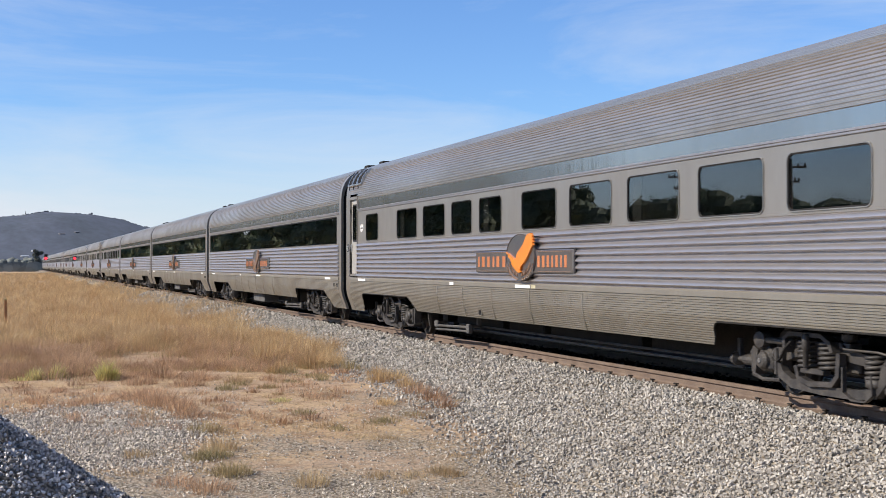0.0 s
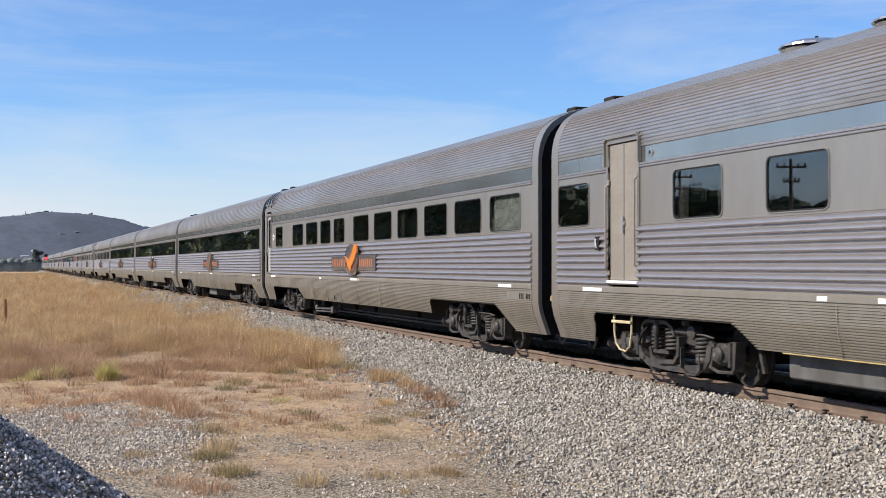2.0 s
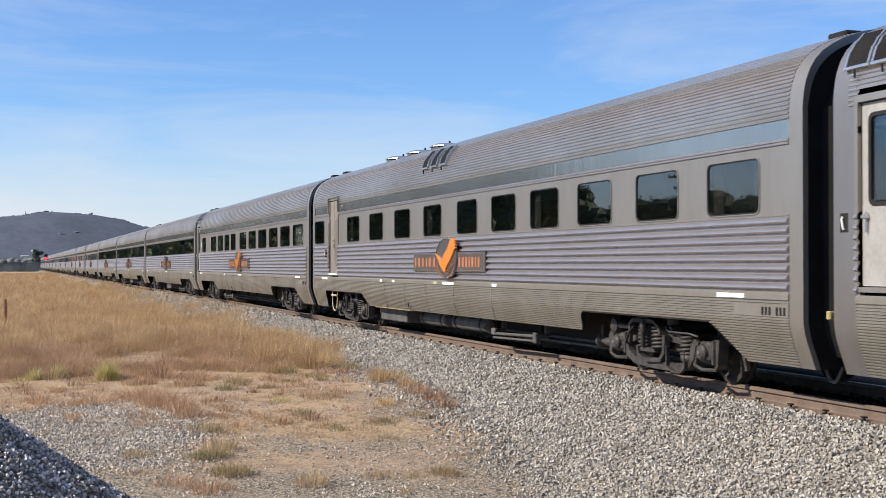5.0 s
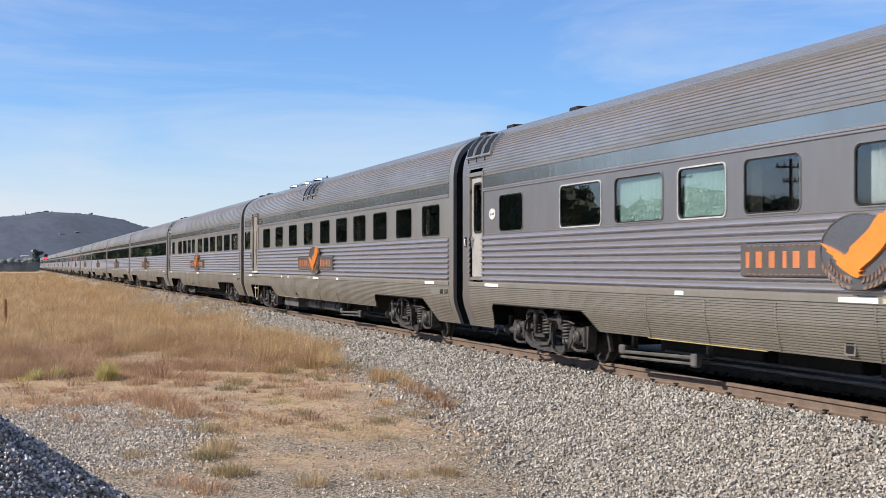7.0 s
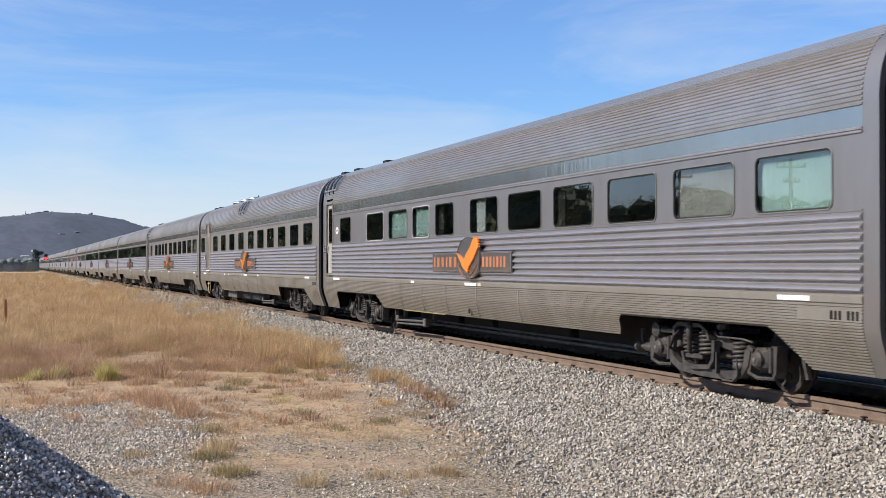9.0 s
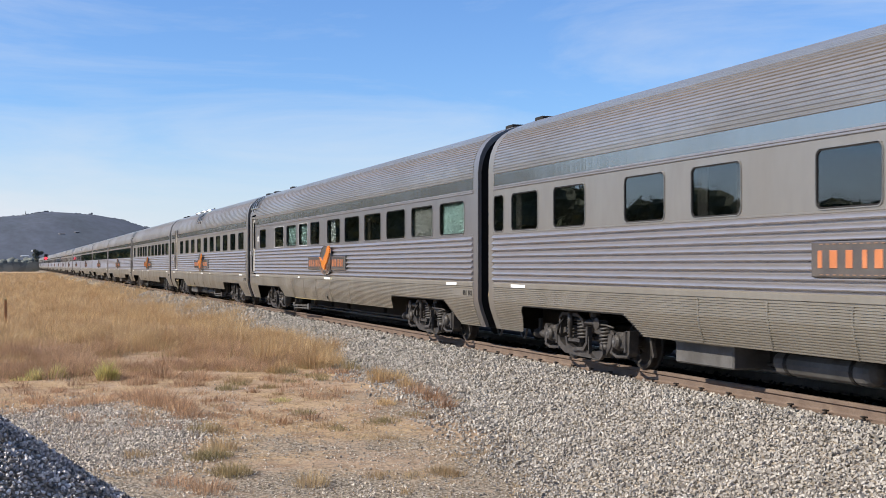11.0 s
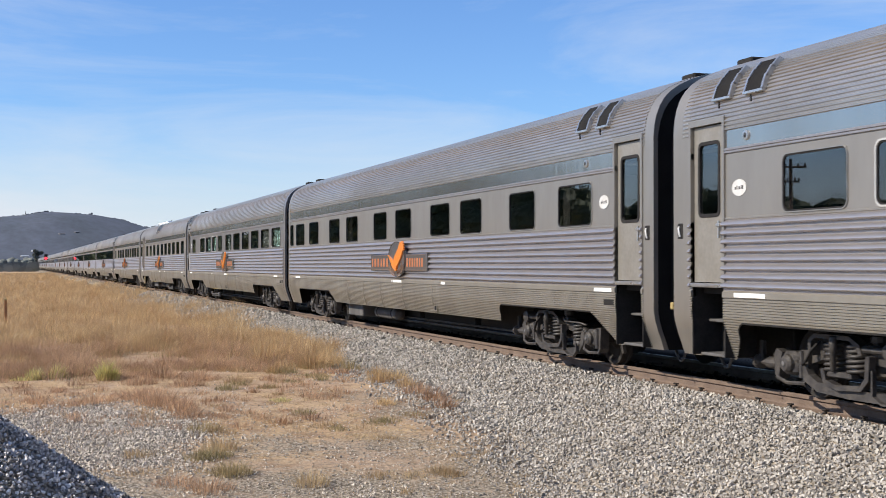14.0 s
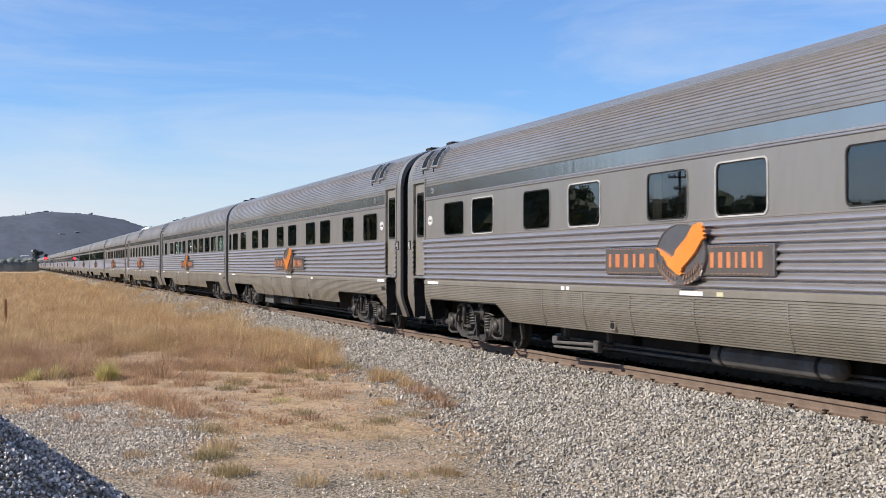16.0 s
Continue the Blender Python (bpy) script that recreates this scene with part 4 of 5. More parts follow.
        folds = 6
        ys = [ye - e * 0.02 + e * 0.28 * k / folds for k in range(folds + 1)]
        loops = [outline(0.30 if k % 2 else 0.26, 0.75) for k in range(folds + 1)]
        b.put([(x, y, z) for y, lp in zip(ys, loops) for x, z in lp], [(k * n + i, k * n + i + 1, (k + 1) * n + i + 1, (k + 1) * n + i) for k in range(folds) for i in range(n - 1)])
        b.put([(x, ye - e * 0.03, z) for x, z in outline(0.02)], [tuple(range(n))])
        part("gangway_cover", b, RUBBER, root, "black folded rubber gangway cover")
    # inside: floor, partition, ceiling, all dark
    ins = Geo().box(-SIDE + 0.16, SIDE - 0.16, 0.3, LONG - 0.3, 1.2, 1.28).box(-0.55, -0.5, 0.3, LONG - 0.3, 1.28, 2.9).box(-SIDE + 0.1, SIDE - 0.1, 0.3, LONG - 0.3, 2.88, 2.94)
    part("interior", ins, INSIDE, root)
    # underframe and running gear
    part("underframe", Geo().box(-1.05, 1.05, 0.4, LONG - 0.4, 0.92, 1.18, 0.02).box(-0.2, 0.2, -0.25, LONG + 0.25, 0.72, 0.92, 0.02), UNDER, root)
    # added dark blocks along the middle hide the bright ground beyond the train
    for y0, y1, zz in ((0.5, 1.5, 0.45), (LONG - 1.4, LONG - 0.5, 0.45), (5.9, 8.6, 0.34), (8.9, 12.2, 0.30), (12.5, 14.1, 0.36), (14.4, 17.0, 0.32)):
        part("battery_box", Geo().box(-0.70, 0.95, y0, y1, zz, 0.92, 0.02), UNDER, root)
    for y in (3.725, LONG - 3.24):
        bogie(root, y, turning, y > 10)
    for y0, y1, kind in gear:
        if kind == "box":
            q = part("equipment_box", Geo().box(-1.20, -0.5, y0, y1, 0.30, 0.62, 0.02), TANK, root, "grey underfloor equipment box")
            part("lip", Geo().box(-1.23, -1.2, y0 - 0.03, y1 + 0.03, 0.57, 0.62, 0.006), PANEL, q)
        elif kind == "tank":
            q = part("air_tank", Geo().lathe([(y0, 0.05), (y0 + 0.04, 0.12), (y0 + 0.10, 0.145), (y1 - 0.10, 0.145), (y1 - 0.04, 0.12), (y1, 0.05)], (-0.95, 0, 0.44), "y", 16), TANK, root, "dark cylindrical air reservoir")
            for yy in (y0 + 0.3, y1 - 0.3):
                part("strap", Geo().lathe([(yy - 0.03, 0.152), (yy + 0.03, 0.152)], (-0.95, 0, 0.44), "y", 16), UNDER, q)
        else:
            part("truss_rod", Geo().tube([(-1.15, y0, 0.38), (-1.15, y1, 0.33)], 0.025, 6).tube([(-1.15, y0, 0.30), (-1.15, y1, 0.26)], 0.02, 6)
                 .box(-1.20, -1.10, y0 - 0.05, y0 + 0.09, 0.26, 0.44, 0.02).box(-1.19, -1.11, y1 - 0.14, y1 + 0.03, 0.30, 0.43, 0.02).box(-1.0, -0.92, y0 - 0.02, y0 + 0.04, 0.36, 0.9, 0.01).box(-1.0, -0.92, y1 - 0.06, y1, 0.36, 0.9, 0.01).box(-1.12, -0.92, y0 - 0.02, y0 + 0.04, 0.37, 0.42, 0.01).box(-1.12, -0.92, y1 - 0.06, y1, 0.37, 0.42, 0.01), TANK, root)
    for y0, y1 in ((6.0, 16.8),):
        part("conduit", Geo().tube([(-0.8, y0, 0.30), (-0.8, y1, 0.30)], 0.02, 6).tube([(-0.72, y0, 0.36), (-0.72, y1, 0.36)], 0.02, 6), TANK, root)
    for y in (0.15, LONG - 0.45):
        loop = [(-1.02, y - 0.16 + 0.04 * k, 0.47 - 0.17 * math.sin(math.pi * k / 8)) for k in range(9)]
        part("brake_hose", Geo().tube(loop, 0.02, 6), TANK, root, "looped grey brake hose")
    # windows, doors, plates
    for a, b, *kind in windows:
        window(root, a, b, kind[0] if kind else "dark")
    if band_glass:
        a, b = band_glass
        w = part("window_strip", Geo().ring(rounded(a - 0.02, b + 0.02, 2.07, 2.78, 0.04), rounded(a + 0.01, b - 0.01, 2.10, 2.75, 0.03), -SIDE - 0.01, -SIDE + 0.05), GASKET, root, "long dark ribbon window")
        step = (b - a) / 9
        for k in range(9):
            p = part("pane", Geo().box(-SIDE + 0.006, -SIDE + 0.014, a + k * step + 0.004, a + (k + 1) * step - 0.004, 2.09, 2.76, 0.002), GLASS, w)
            p.visible_shadow = False
    for a, b, k in doors:
        door(root, a, b, k)
        if k == "steps":
            step_well(root, a, b)
    for a, count, step in vents:
        roof_vent(root, a, count, step)
    for y in boxes:
        roof_box(root, y)
    for y in domes:
        roof_dome(root, y)
    for y in discs:
        d = part("round_sign", Geo().slab([(y + 0.15 * math.cos(a), 2.42 + 0.095 * math.sin(a)) for a in (2 * math.pi * k / 24 for k in range(24))], -SIDE - 0.006, -SIDE + 0.01), DISC, root, "small white round sign")
        for k, (a, b) in enumerate(((-0.09, -0.05), (-0.03, 0.01), (0.03, 0.05), (0.065, 0.09))):
            part("sign_bar", Geo().box(-SIDE - 0.009, -SIDE - 0.004, y + a, y + b, 2.40, 2.445 - 0.012 * (k % 2), 0.002), TANK, d)
    for a, b, *c in markers:
        part("reflector", Geo().box(-SIDE - 0.026, -SIDE - 0.015, a, b, 1.175, 1.228, 0.003), PALE_TAG if c else WHITE, root, "white reflective marker strip")
    for y in seams:
        pts = [(-side_x(z) - 0.013, y + (0.03 * ((0.75 - z) / 0.15) ** 2 if z < 0.75 else 0), z) for z in (0.6, 0.66, 0.72, 0.78, 0.86, 1.0, 1.15)]
        part("panel_seam", Geo().tube(pts, 0.009, 5), SKIRT, root)
    if number:
        nb = part("number_panel", Geo().box(-SIDE - 0.012, -SIDE + 0.005, 0.27, 1.35, 0.985, 1.11, 0.004), SKIRT, root)
        for k in range(7):
            if k != 3:
                part("lettering_bar", Geo().box(-SIDE - 0.016, -SIDE - 0.01, 0.31 + 0.07 * k, 0.355 + 0.07 * k, 1.0, 1.09, 0.002), UNDER, nb)
    if stripe:
        part("warning_stripe", Geo().box(-1.41, -1.385, *stripe, 0.588, 0.602, 0.003), YELLOW, root, "faded yellow stripe under the skirt")
    for y in lamps:
        ring = part("side_lamp", Geo().lathe([(-SIDE - 0.02, 0.035), (-SIDE - 0.018, 0.055), (-SIDE + 0.01, 0.06)], (0, y, 3.0), "x", 14), BRIGHT, root, "small round side lamp")
        part("lens", Geo().lathe([(-SIDE - 0.028, 0.01), (-SIDE - 0.019, 0.034)], (0, y, 3.0), "x", 10), GASKET, ring)
    if hatch:
        xh = -side_x(0.73)
        h = part("drain_hatch", Geo().box(xh - 0.014, xh + 0.02, hatch - 0.07, hatch + 0.07, 0.665, 0.795, 0.008), RUBBER, root, "small black drain opening")
        part("hatch_rim", Geo().ring(rounded(hatch - 0.09, hatch + 0.09, 0.65, 0.81, 0.02, 2), rounded(hatch - 0.068, hatch + 0.068, 0.668, 0.792, 0.015, 2), xh - 0.02, xh + 0.01), SKIRT, h)
    if tag:
        part("data_plate", Geo().box(-SIDE - 0.014, -SIDE, *tag, 0.99, 1.07, 0.003), UNDER, root, "small dark data plate")
    lamp = part("marker_lamp", Geo().box(-1.2, -1.1, LONG - 0.02, LONG + 0.06, 1.05, 1.13, 0.01), YELLOW, root, "small amber end fitting")
    if ladder:
        bend = [(21.05, 0.88), (21.04, 0.62), (20.99, 0.48), (20.88, 0.40), (20.70, 0.38), (20.58, 0.45), (20.53, 0.62), (20.52, 0.88)]
        part("ladder", Geo().tube([(-1.43, y, z) for y, z in bend], 0.014, 6).box(-1.47, -1.42, 20.5, 21.07, 0.755, 0.795, 0.008), CREAM, root, "cream bent-rod ladder step")
    hose = part("hose_stalk", Geo().tube([(-1.30, LONG - 0.28, 1.03), (-1.36, LONG + 0.0, 1.04), (-1.37, LONG + 0.2, 1.03)], 0.028, 8), UNDER, root)
    part("hose_cap", Geo().box(-1.41, -1.33, LONG + 0.19, LONG + 0.26, 0.985, 1.075, 0.012), YELLOW, hose, "yellow hose cap")
    if plate:
        nameplate(root, bool(band_glass))
    return root


MARKS = ((1.11, 1.70), (11.15, 11.77), (10.92, 11.08, 1), (14.88, 15.10), (21.22, 21.87))
ROW_A = [(20.17, 21.2), (17.25, 18.65), (15.45, 16.8), (13.93, 15.03), (12.45, 13.52), (10.15, 11.52), (8.25, 9.64), (6.36, 7.75), (4.48, 5.87), (2.6, 4.0), (0.75, 2.14)]
ROW_F = [(21.73, 22.80), (18.10, 19.25), (16.04, 17.16), (13.98, 15.10), (11.93, 13.03), (9.92, 10.98), (8.08, 9.18), (6.33, 7.43), (4.52, 5.62), (2.66, 3.77), (0.83, 1.93)]
ROW_H = [(22.36, 22.8), (20.88, 21.98), (19.13, 20.24), (16.75, 17.85), (14.95, 16.05), (12.45, 13.5), (10.62, 11.75), (8.15, 9.3), (6.4, 7.52), (3.97, 5.05), (1.87, 3.03)]
ROW_I = [(19.57, 20.67), (18.05, 19.1), (15.6, 16.65), (13.82, 14.88), (11.36, 12.39), (9.61, 10.67), (7.1, 8.2), (5.3, 6.4), (2.9, 4.0), (1.0, 2.1)]


def dressed(row, kinds):
    return [(*w, kinds.get(i, "drape" if i % 3 == 1 else "dark")) for i, w in enumerate(row)]


def build_train():
    seams = (14.4, 15.9, 9.2, 11.2, 12.9)
    lounge = carriage("fluted stainless steel carriage with eleven dark windows", dressed(ROW_A, {10: "grey"}), [(22.0, 22.66, "pale")], vents=[(21.85, 3, 0.42)], boxes=(0.5, LONG - 0.37), markers=MARKS, seams=seams, gear=((15.0, 17.0, "rod"),), discs=(21.6,), turning=True, hatch=13.6)
    diner = carriage("fluted stainless steel carriage with a beige double luggage door", dressed(ROW_F, {0: "dark"}), [(20.2, 21.08, "double")], vents=[(11.86, 3, 0.56)], domes=(14.2, 15.9, 17.6), boxes=(0.5, LONG - 0.37), markers=((1.11, 1.70), (21.28, 21.90), (16.05, 16.22), (15.06, 15.24), (12.16, 12.35, 1), (11.14, 11.79), (8.90, 9.12)), seams=seams, gear=((15.2, 17.2, "box"), (12.9, 14.7, "tank"), (10.6, 12.6, "tank"), (8.0, 10.0, "rod")), turning=True, ladder=True, stripe=(14.2, 17.0), lamps=(19.85,), hatch=14.2)
    sleeper = carriage("fluted stainless steel carriage with pale green blinds in some windows", dressed(ROW_A, {1: "bright", 2: "green", 3: "green bright", 5: "pale drape", 9: "grey", 10: "green"}), [(22.02, 22.66, "pale")], vents=[(21.85, 3, 0.42)], boxes=(0.5, LONG - 0.37, 19.9), markers=MARKS, seams=seams, gear=((15.2, 17.3, "rod"),), discs=(21.55,), turning=True, stripe=(13.2, 16.0), hatch=11.66, panel=PANEL_GREY)
    pairs = carriage("fluted stainless steel sleeping carriage with paired windows", dressed(ROW_H, {7: "dark"}), [(0.34, 1.10, "steps")], vents=[(1.53, 2, 0.67)], boxes=(0.5, LONG - 0.37), markers=((1.2, 1.75), (11.25, 11.88), (11.93, 11.99), (8.37, 8.59), (21.36, 21.97)), seams=seams, gear=((15.6, 17.0, "box"), (13.2, 15.0, "tank")), discs=(1.46,), turning=True, number=False, lamps=(2.05,), tag=(1.16, 1.46), hatch=9.1)
    last = carriage("fluted stainless steel sleeping carriage with bright-framed paired windows", dressed(ROW_I, {1: "bright", 3: "bright", 5: "bright"}), [(21.9, 22.62, "steps")], vents=[(21.26, 2, 0.68)], boxes=(0.5, LONG - 0.37), markers=((21.0, 21.64), (10.96, 11.51), (10.49, 10.64, 1), (14.83, 14.93), (15.01, 15.12)), seams=seams, gear=((14.6, 16.2, "rod"), (9.0, 11.6, "tank")), discs=(21.55,), turning=True, number=False, lamps=(21.4,), hatch=13.5)
    ribbon = carriage("fluted stainless steel dining carriage with one long dark ribbon window", [], [], vents=[], boxes=(0.5, LONG - 0.37), band_glass=(0.5, LONG - 0.5), markers=MARKS, seams=(9.0, 10.6, 12.0, 13.4, 14.8, 16.2), gear=((12.0, 14.0, "box"), (6.2, 8.5, "rod")), turning=True)
    order = {-4: last, -3: pairs, -2: sleeper, -1: diner, 0: lounge, 1: ribbon}
    names = {2: ribbon, 3: ribbon, 4: sleeper, 5: pairs, 6: pairs, 7: ribbon, 8: sleeper, 9: pairs, 10: lounge, 11: pairs, 12: sleeper, 13: pairs, 14: lounge, 15: pairs}
    dulled = next(ob.data for ob in ribbon.children_recursive if ob.name.startswith("emblem"))
    for k, src in names.items():
        order[k] = copy_thing(src, Matrix())
        # the leading carriages carry the same emblem, its colour muted for distance
        for ob in order[k].children_recursive:
            if ob.name.startswith("emblem"):
                ob.data = dulled
                tagged(ob, "orange flying bird shape, muted for distance")
    return order


TRAIN = build_train()


def motions():
    # rear end of each carriage at the start, and how far the train has run by each time
    start = 30.905 - LONG
    run = [(t, 5.56 * t + extra) for t, extra in (
        (0, -0.07), (0.5, -0.11), (1, -0.17), (1.5, -0.20), (2, -0.35), (2.5, -0.32), (3, -0.455), (3.5, -0.37), (4, -0.47),
        (5.2, -0.55), (6.5, -0.57), (7, -0.46), (7.5, -0.575), (8, -0.456), (8.5, -0.51), (9, -0.43), (10.2, -0.40), (11.5, -0.37),
        (12, -0.25), (12.5, -0.32), (13, -0.195), (13.5, -0.14), (14, -0.095), (14.5, -0.09), (15, -0.01), (15.5, 0.07), (16, 0.16))]
    for k, car in TRAIN.items():
        walk(car, [(t, pose(MID, start + k * PITCH + s, 0)) for t, s in run])
    turns = []
    for i in range(161):
        t = i / 10
        for (ta, sa), (tb, sb) in zip(run, run[1:]):
            if t <= tb:
                turns.append((t, -math.degrees((sa + (sb - sa) * (t - ta) / (tb - ta)) / WHEEL_R)))
                break
    for w, y in TURNING:
        walk(w, [(t, pose(0, y, RAIL + WHEEL_R, a)) for t, a in turns])


# ---- grass ----
STRAW = material("golden_dry_grass", (0.60, 0.435, 0.240), 0.8, 0, (0.39, 0.25, 0.125), 0.9, 5, 0, 0.18, islands=0.30, thin=0.33)
BROWN = material("russet_dry_grass", (0.31, 0.185, 0.112), 0.8, 0, (0.54, 0.36, 0.225), 1.1, 6, 0, 0.18, islands=0.35, thin=0.33)
PALE = material("bleached_dry_grass", (0.50, 0.38, 0.22), 0.8, 0, (0.37, 0.26, 0.15), 1.2, 8, 0, 0.15, islands=0.22, thin=0.4)
OLIVE = material("olive_dry_weeds", (0.27, 0.225, 0.115), 0.8, 0, (0.37, 0.285, 0.150), 1.5, 8, 0, 0.15, islands=0.3, thin=0.4)
GREEN = material("green_grass", (0.50, 0.44, 0.15), 0.7, 0, (0.60, 0.52, 0.27), 2.0, 8, 0, 0.15, islands=0.3, thin=0.4)


def blades(name, spots, mat, label, kind="stuff", lean=0.35):
    """One mesh of bent blades; spots are (x, y, height, width) and, for tufts, the way of the lean and its share."""
    rng = np.random.default_rng(len(spots) + 1)
    a = np.array(spots)
    n = len(a)
    z = np.array([ground_z(x, y) for x, y in a[:, :2]]) - 0.02
    h, w = a[:, 2], a[:, 3]
    face = rng.uniform(0, 6.28, n)
    way = a[:, 4] if a.shape[1] > 4 else rng.uniform(0, 6.28, n)
    bend = rng.uniform(0.1, 1.0, n) ** 1.3 * lean * h * (a[:, 5] if a.shape[1] > 4 else 1)
    dx, dy = np.cos(face) * w / 2, np.sin(face) * w / 2
    bx, by = np.cos(way) * bend + 0.04 * h, np.sin(way) * bend - 0.02 * h
    v = np.empty((n, 5, 3))
    for i, (k, s) in enumerate(((0, -1), (0, 1), (0.55, 0.8), (0.55, -0.8), (1, 0))):
        v[:, i, 0] = a[:, 0] + dx * s + bx * k * k
        v[:, i, 1] = a[:, 1] + dy * s + by * k * k
        v[:, i, 2] = z + h * k * (1 - 0.12 * k)
    base = np.arange(n)[:, None] * 5
    quads = (base + np.array((0, 1, 2, 3))).tolist()
    tris = (base + np.array((3, 2, 4))).tolist()
    me = bpy.data.meshes.new(name)
    me.from_pydata(v.reshape(-1, 3).tolist(), [], quads + tris)
    me.materials.append(mat)
    return tagged(new(name, me), label, "grass", kind=kind)


def grass_edge(y):
    """Where the tall grass ends against the ballast."""
    return 6.85 + 0.25 * noise.noise((y * 0.4, 0, 0)) - 0.65 * smooth01((29 - y) / 3) + 0.85 * smooth01((y - 34) / 14)


def clump(into, rng, x, y, tall, rad, count, width=0.007):
    """A domed tuft of blades that lean outwards from its middle."""
    for _ in range(count):
        d, turn = rng.random() ** 0.6, rng.uniform(0, 6.28)
        into.append((x + rad * d * math.cos(turn), y + rad * d * math.sin(turn), tall * rng.uniform(0.4, 1.1) * (1 - 0.4 * d * d), width * rng.uniform(0.6, 1.4), turn, 0.25 + 0.75 * d))


def build_grass():
    rng = random.Random(11)
    tall, brown, base = [], [], []
    for y0, y1, count, per, scale in ((21, 34, 2900, 120, 0.55), (34, 60, 2600, 44, 1.0), (60, 120, 2500, 28, 1.8), (120, 320, 2400, 15, 4.6)):
        for _ in range(count):
            y = y0 + (y1 - y0) * rng.random()
            x = rng.uniform(y * -0.02 - 1.8, 7.9)
            if x > grass_edge(y) + rng.uniform(-0.2, 0.1):
                continue
            front = 23.4 + 0.20 * x + 1.2 * noise.noise((x * 0.8, 1.0, 5)) + rng.gauss(0, 0.8)
            if y < front:
                continue
            # tussocks stand in broken drifts with hollows between them
            drift = 0.9 * noise.noise((x * 0.55, y * 0.42, 3)) + 0.5 * noise.noise((x * 1.6, y * 1.2, 8))
            if drift + rng.uniform(-0.15, 0.15) < (0.0 if y < 32 else -0.08 if y < 60 else -0.22):
                continue
            ripe = 0.40 + 0.60 * smooth01((y - front) / 5.0 + 0.3 * drift)
            hh = max((0.30 + 0.55 * drift + rng.uniform(-0.10, 0.30)) * ripe, 0.08)
            rad = (0.10 + 0.50 * hh * rng.uniform(0.6, 1.2)) * (1 + 0.25 * scale)
            red = smooth01((31.5 - y) / 9 + 0.35 + 1.3 * noise.noise((x * 0.6, y * 0.35, 12))) * (0.4 if x > 4.8 else 1)
            into = brown if rng.random() < red * 0.85 else tall
            clump(into, rng, x, y, hh, rad, int(per * rng.uniform(0.5, 1.4)), 0.008 * scale)
            if y < 40 and rng.random() < 0.6:
                clump(base, rng, x + rng.gauss(0, 0.25), y - 0.15, hh * 0.55, rad * 0.9, 34, 0.007)
    blades("tall_dry_grass", tall, STRAW, "tall golden dry grass beside the railway", lean=1.7)
    blades("russet_grass", brown, BROWN, "russet brown dry grass and weeds", lean=1.8)
    # sparse tufts and litter on the bare ground in front
    tufts = []
    for _ in range(260):
        x, y = rng.uniform(-3, 6.4), rng.uniform(12.5, 24)
        if ballast_share(x, y) > 0.4 or noise.noise((x * 0.7, y * 0.7, 21)) + rng.uniform(-0.3, 0.3) < 0.0:
            continue
        clump(tufts, rng, x, y, rng.uniform(0.05, 0.13), rng.uniform(0.08, 0.22), rng.randint(25, 80))
    for _ in range(42000):
        x, y = rng.uniform(-3, 6.4), rng.uniform(12.5, 25)
        if noise.noise((x * 0.45, y * 0.45, 31)) + rng.uniform(-0.4, 0.3) > 0.02 and field_mix(x, y) < 0.8 and ballast_share(x, y) < 0.6:
            tufts.append((x, y, rng.uniform(0.02, 0.06), rng.uniform(0.005, 0.010), rng.uniform(0, 6.28), 1.0))
    weeds = []
    for _ in range(900):
        x, y = rng.uniform(-2.5, 6.2), 26 - 9.0 * rng.random() ** 1.4
        if noise.noise((x * 0.6, y * 0.6, 51)) + rng.uniform(-0.25, 0.25) < -0.02 or ballast_share(x, y) > 0.3:
            continue
        clump(weeds, rng, x, y, rng.uniform(0.06, 0.20), rng.uniform(0.10, 0.28), rng.randint(35, 90))
    for cx, cy, hh, rad in ((1.84, 19.9, 0.28, 0.3), (1.98, 19.4, 0.32, 0.3), (2.14, 19.1, 0.34, 0.32), (2.26, 18.5, 0.30, 0.25), (2.32, 18.0, 0.2, 0.2), (0.88, 19.4, 0.16, 0.25), (1.15, 19.7, 0.2, 0.3), (0.34, 20.0, 0.2, 0.25),
                            (1.67, 14.1, 0.14, 0.25), (1.97, 13.7, 0.2, 0.25), (6.03, 19.4, 0.34, 0.2), (6.08, 18.7, 0.36, 0.22), (6.04, 18.0, 0.3, 0.16), (2.7, 21.4, 0.22, 0.3), (3.1, 22.6, 0.26, 0.35), (2.0, 22.0, 0.24, 0.3), (2.5, 23.3, 0.34, 0.35)):
        clump(weeds, rng, cx, cy, hh, rad, int(1100 * rad))
    for _ in range(26000):
        x, y = rng.uniform(-3, 6.2), rng.uniform(12.5, 26)
        if noise.noise((x * 0.9, y * 0.9, 61)) + rng.uniform(-0.5, 0.3) > -0.05 and ballast_share(x, y) < 0.5:
            weeds.append((x, y, rng.uniform(0.015, 0.05), rng.uniform(0.005, 0.010), rng.uniform(0, 6.28), 1.6))
    blades("low_weeds", weeds, BROWN, "low russet weeds on bare earth", lean=1.6)
    edge = []
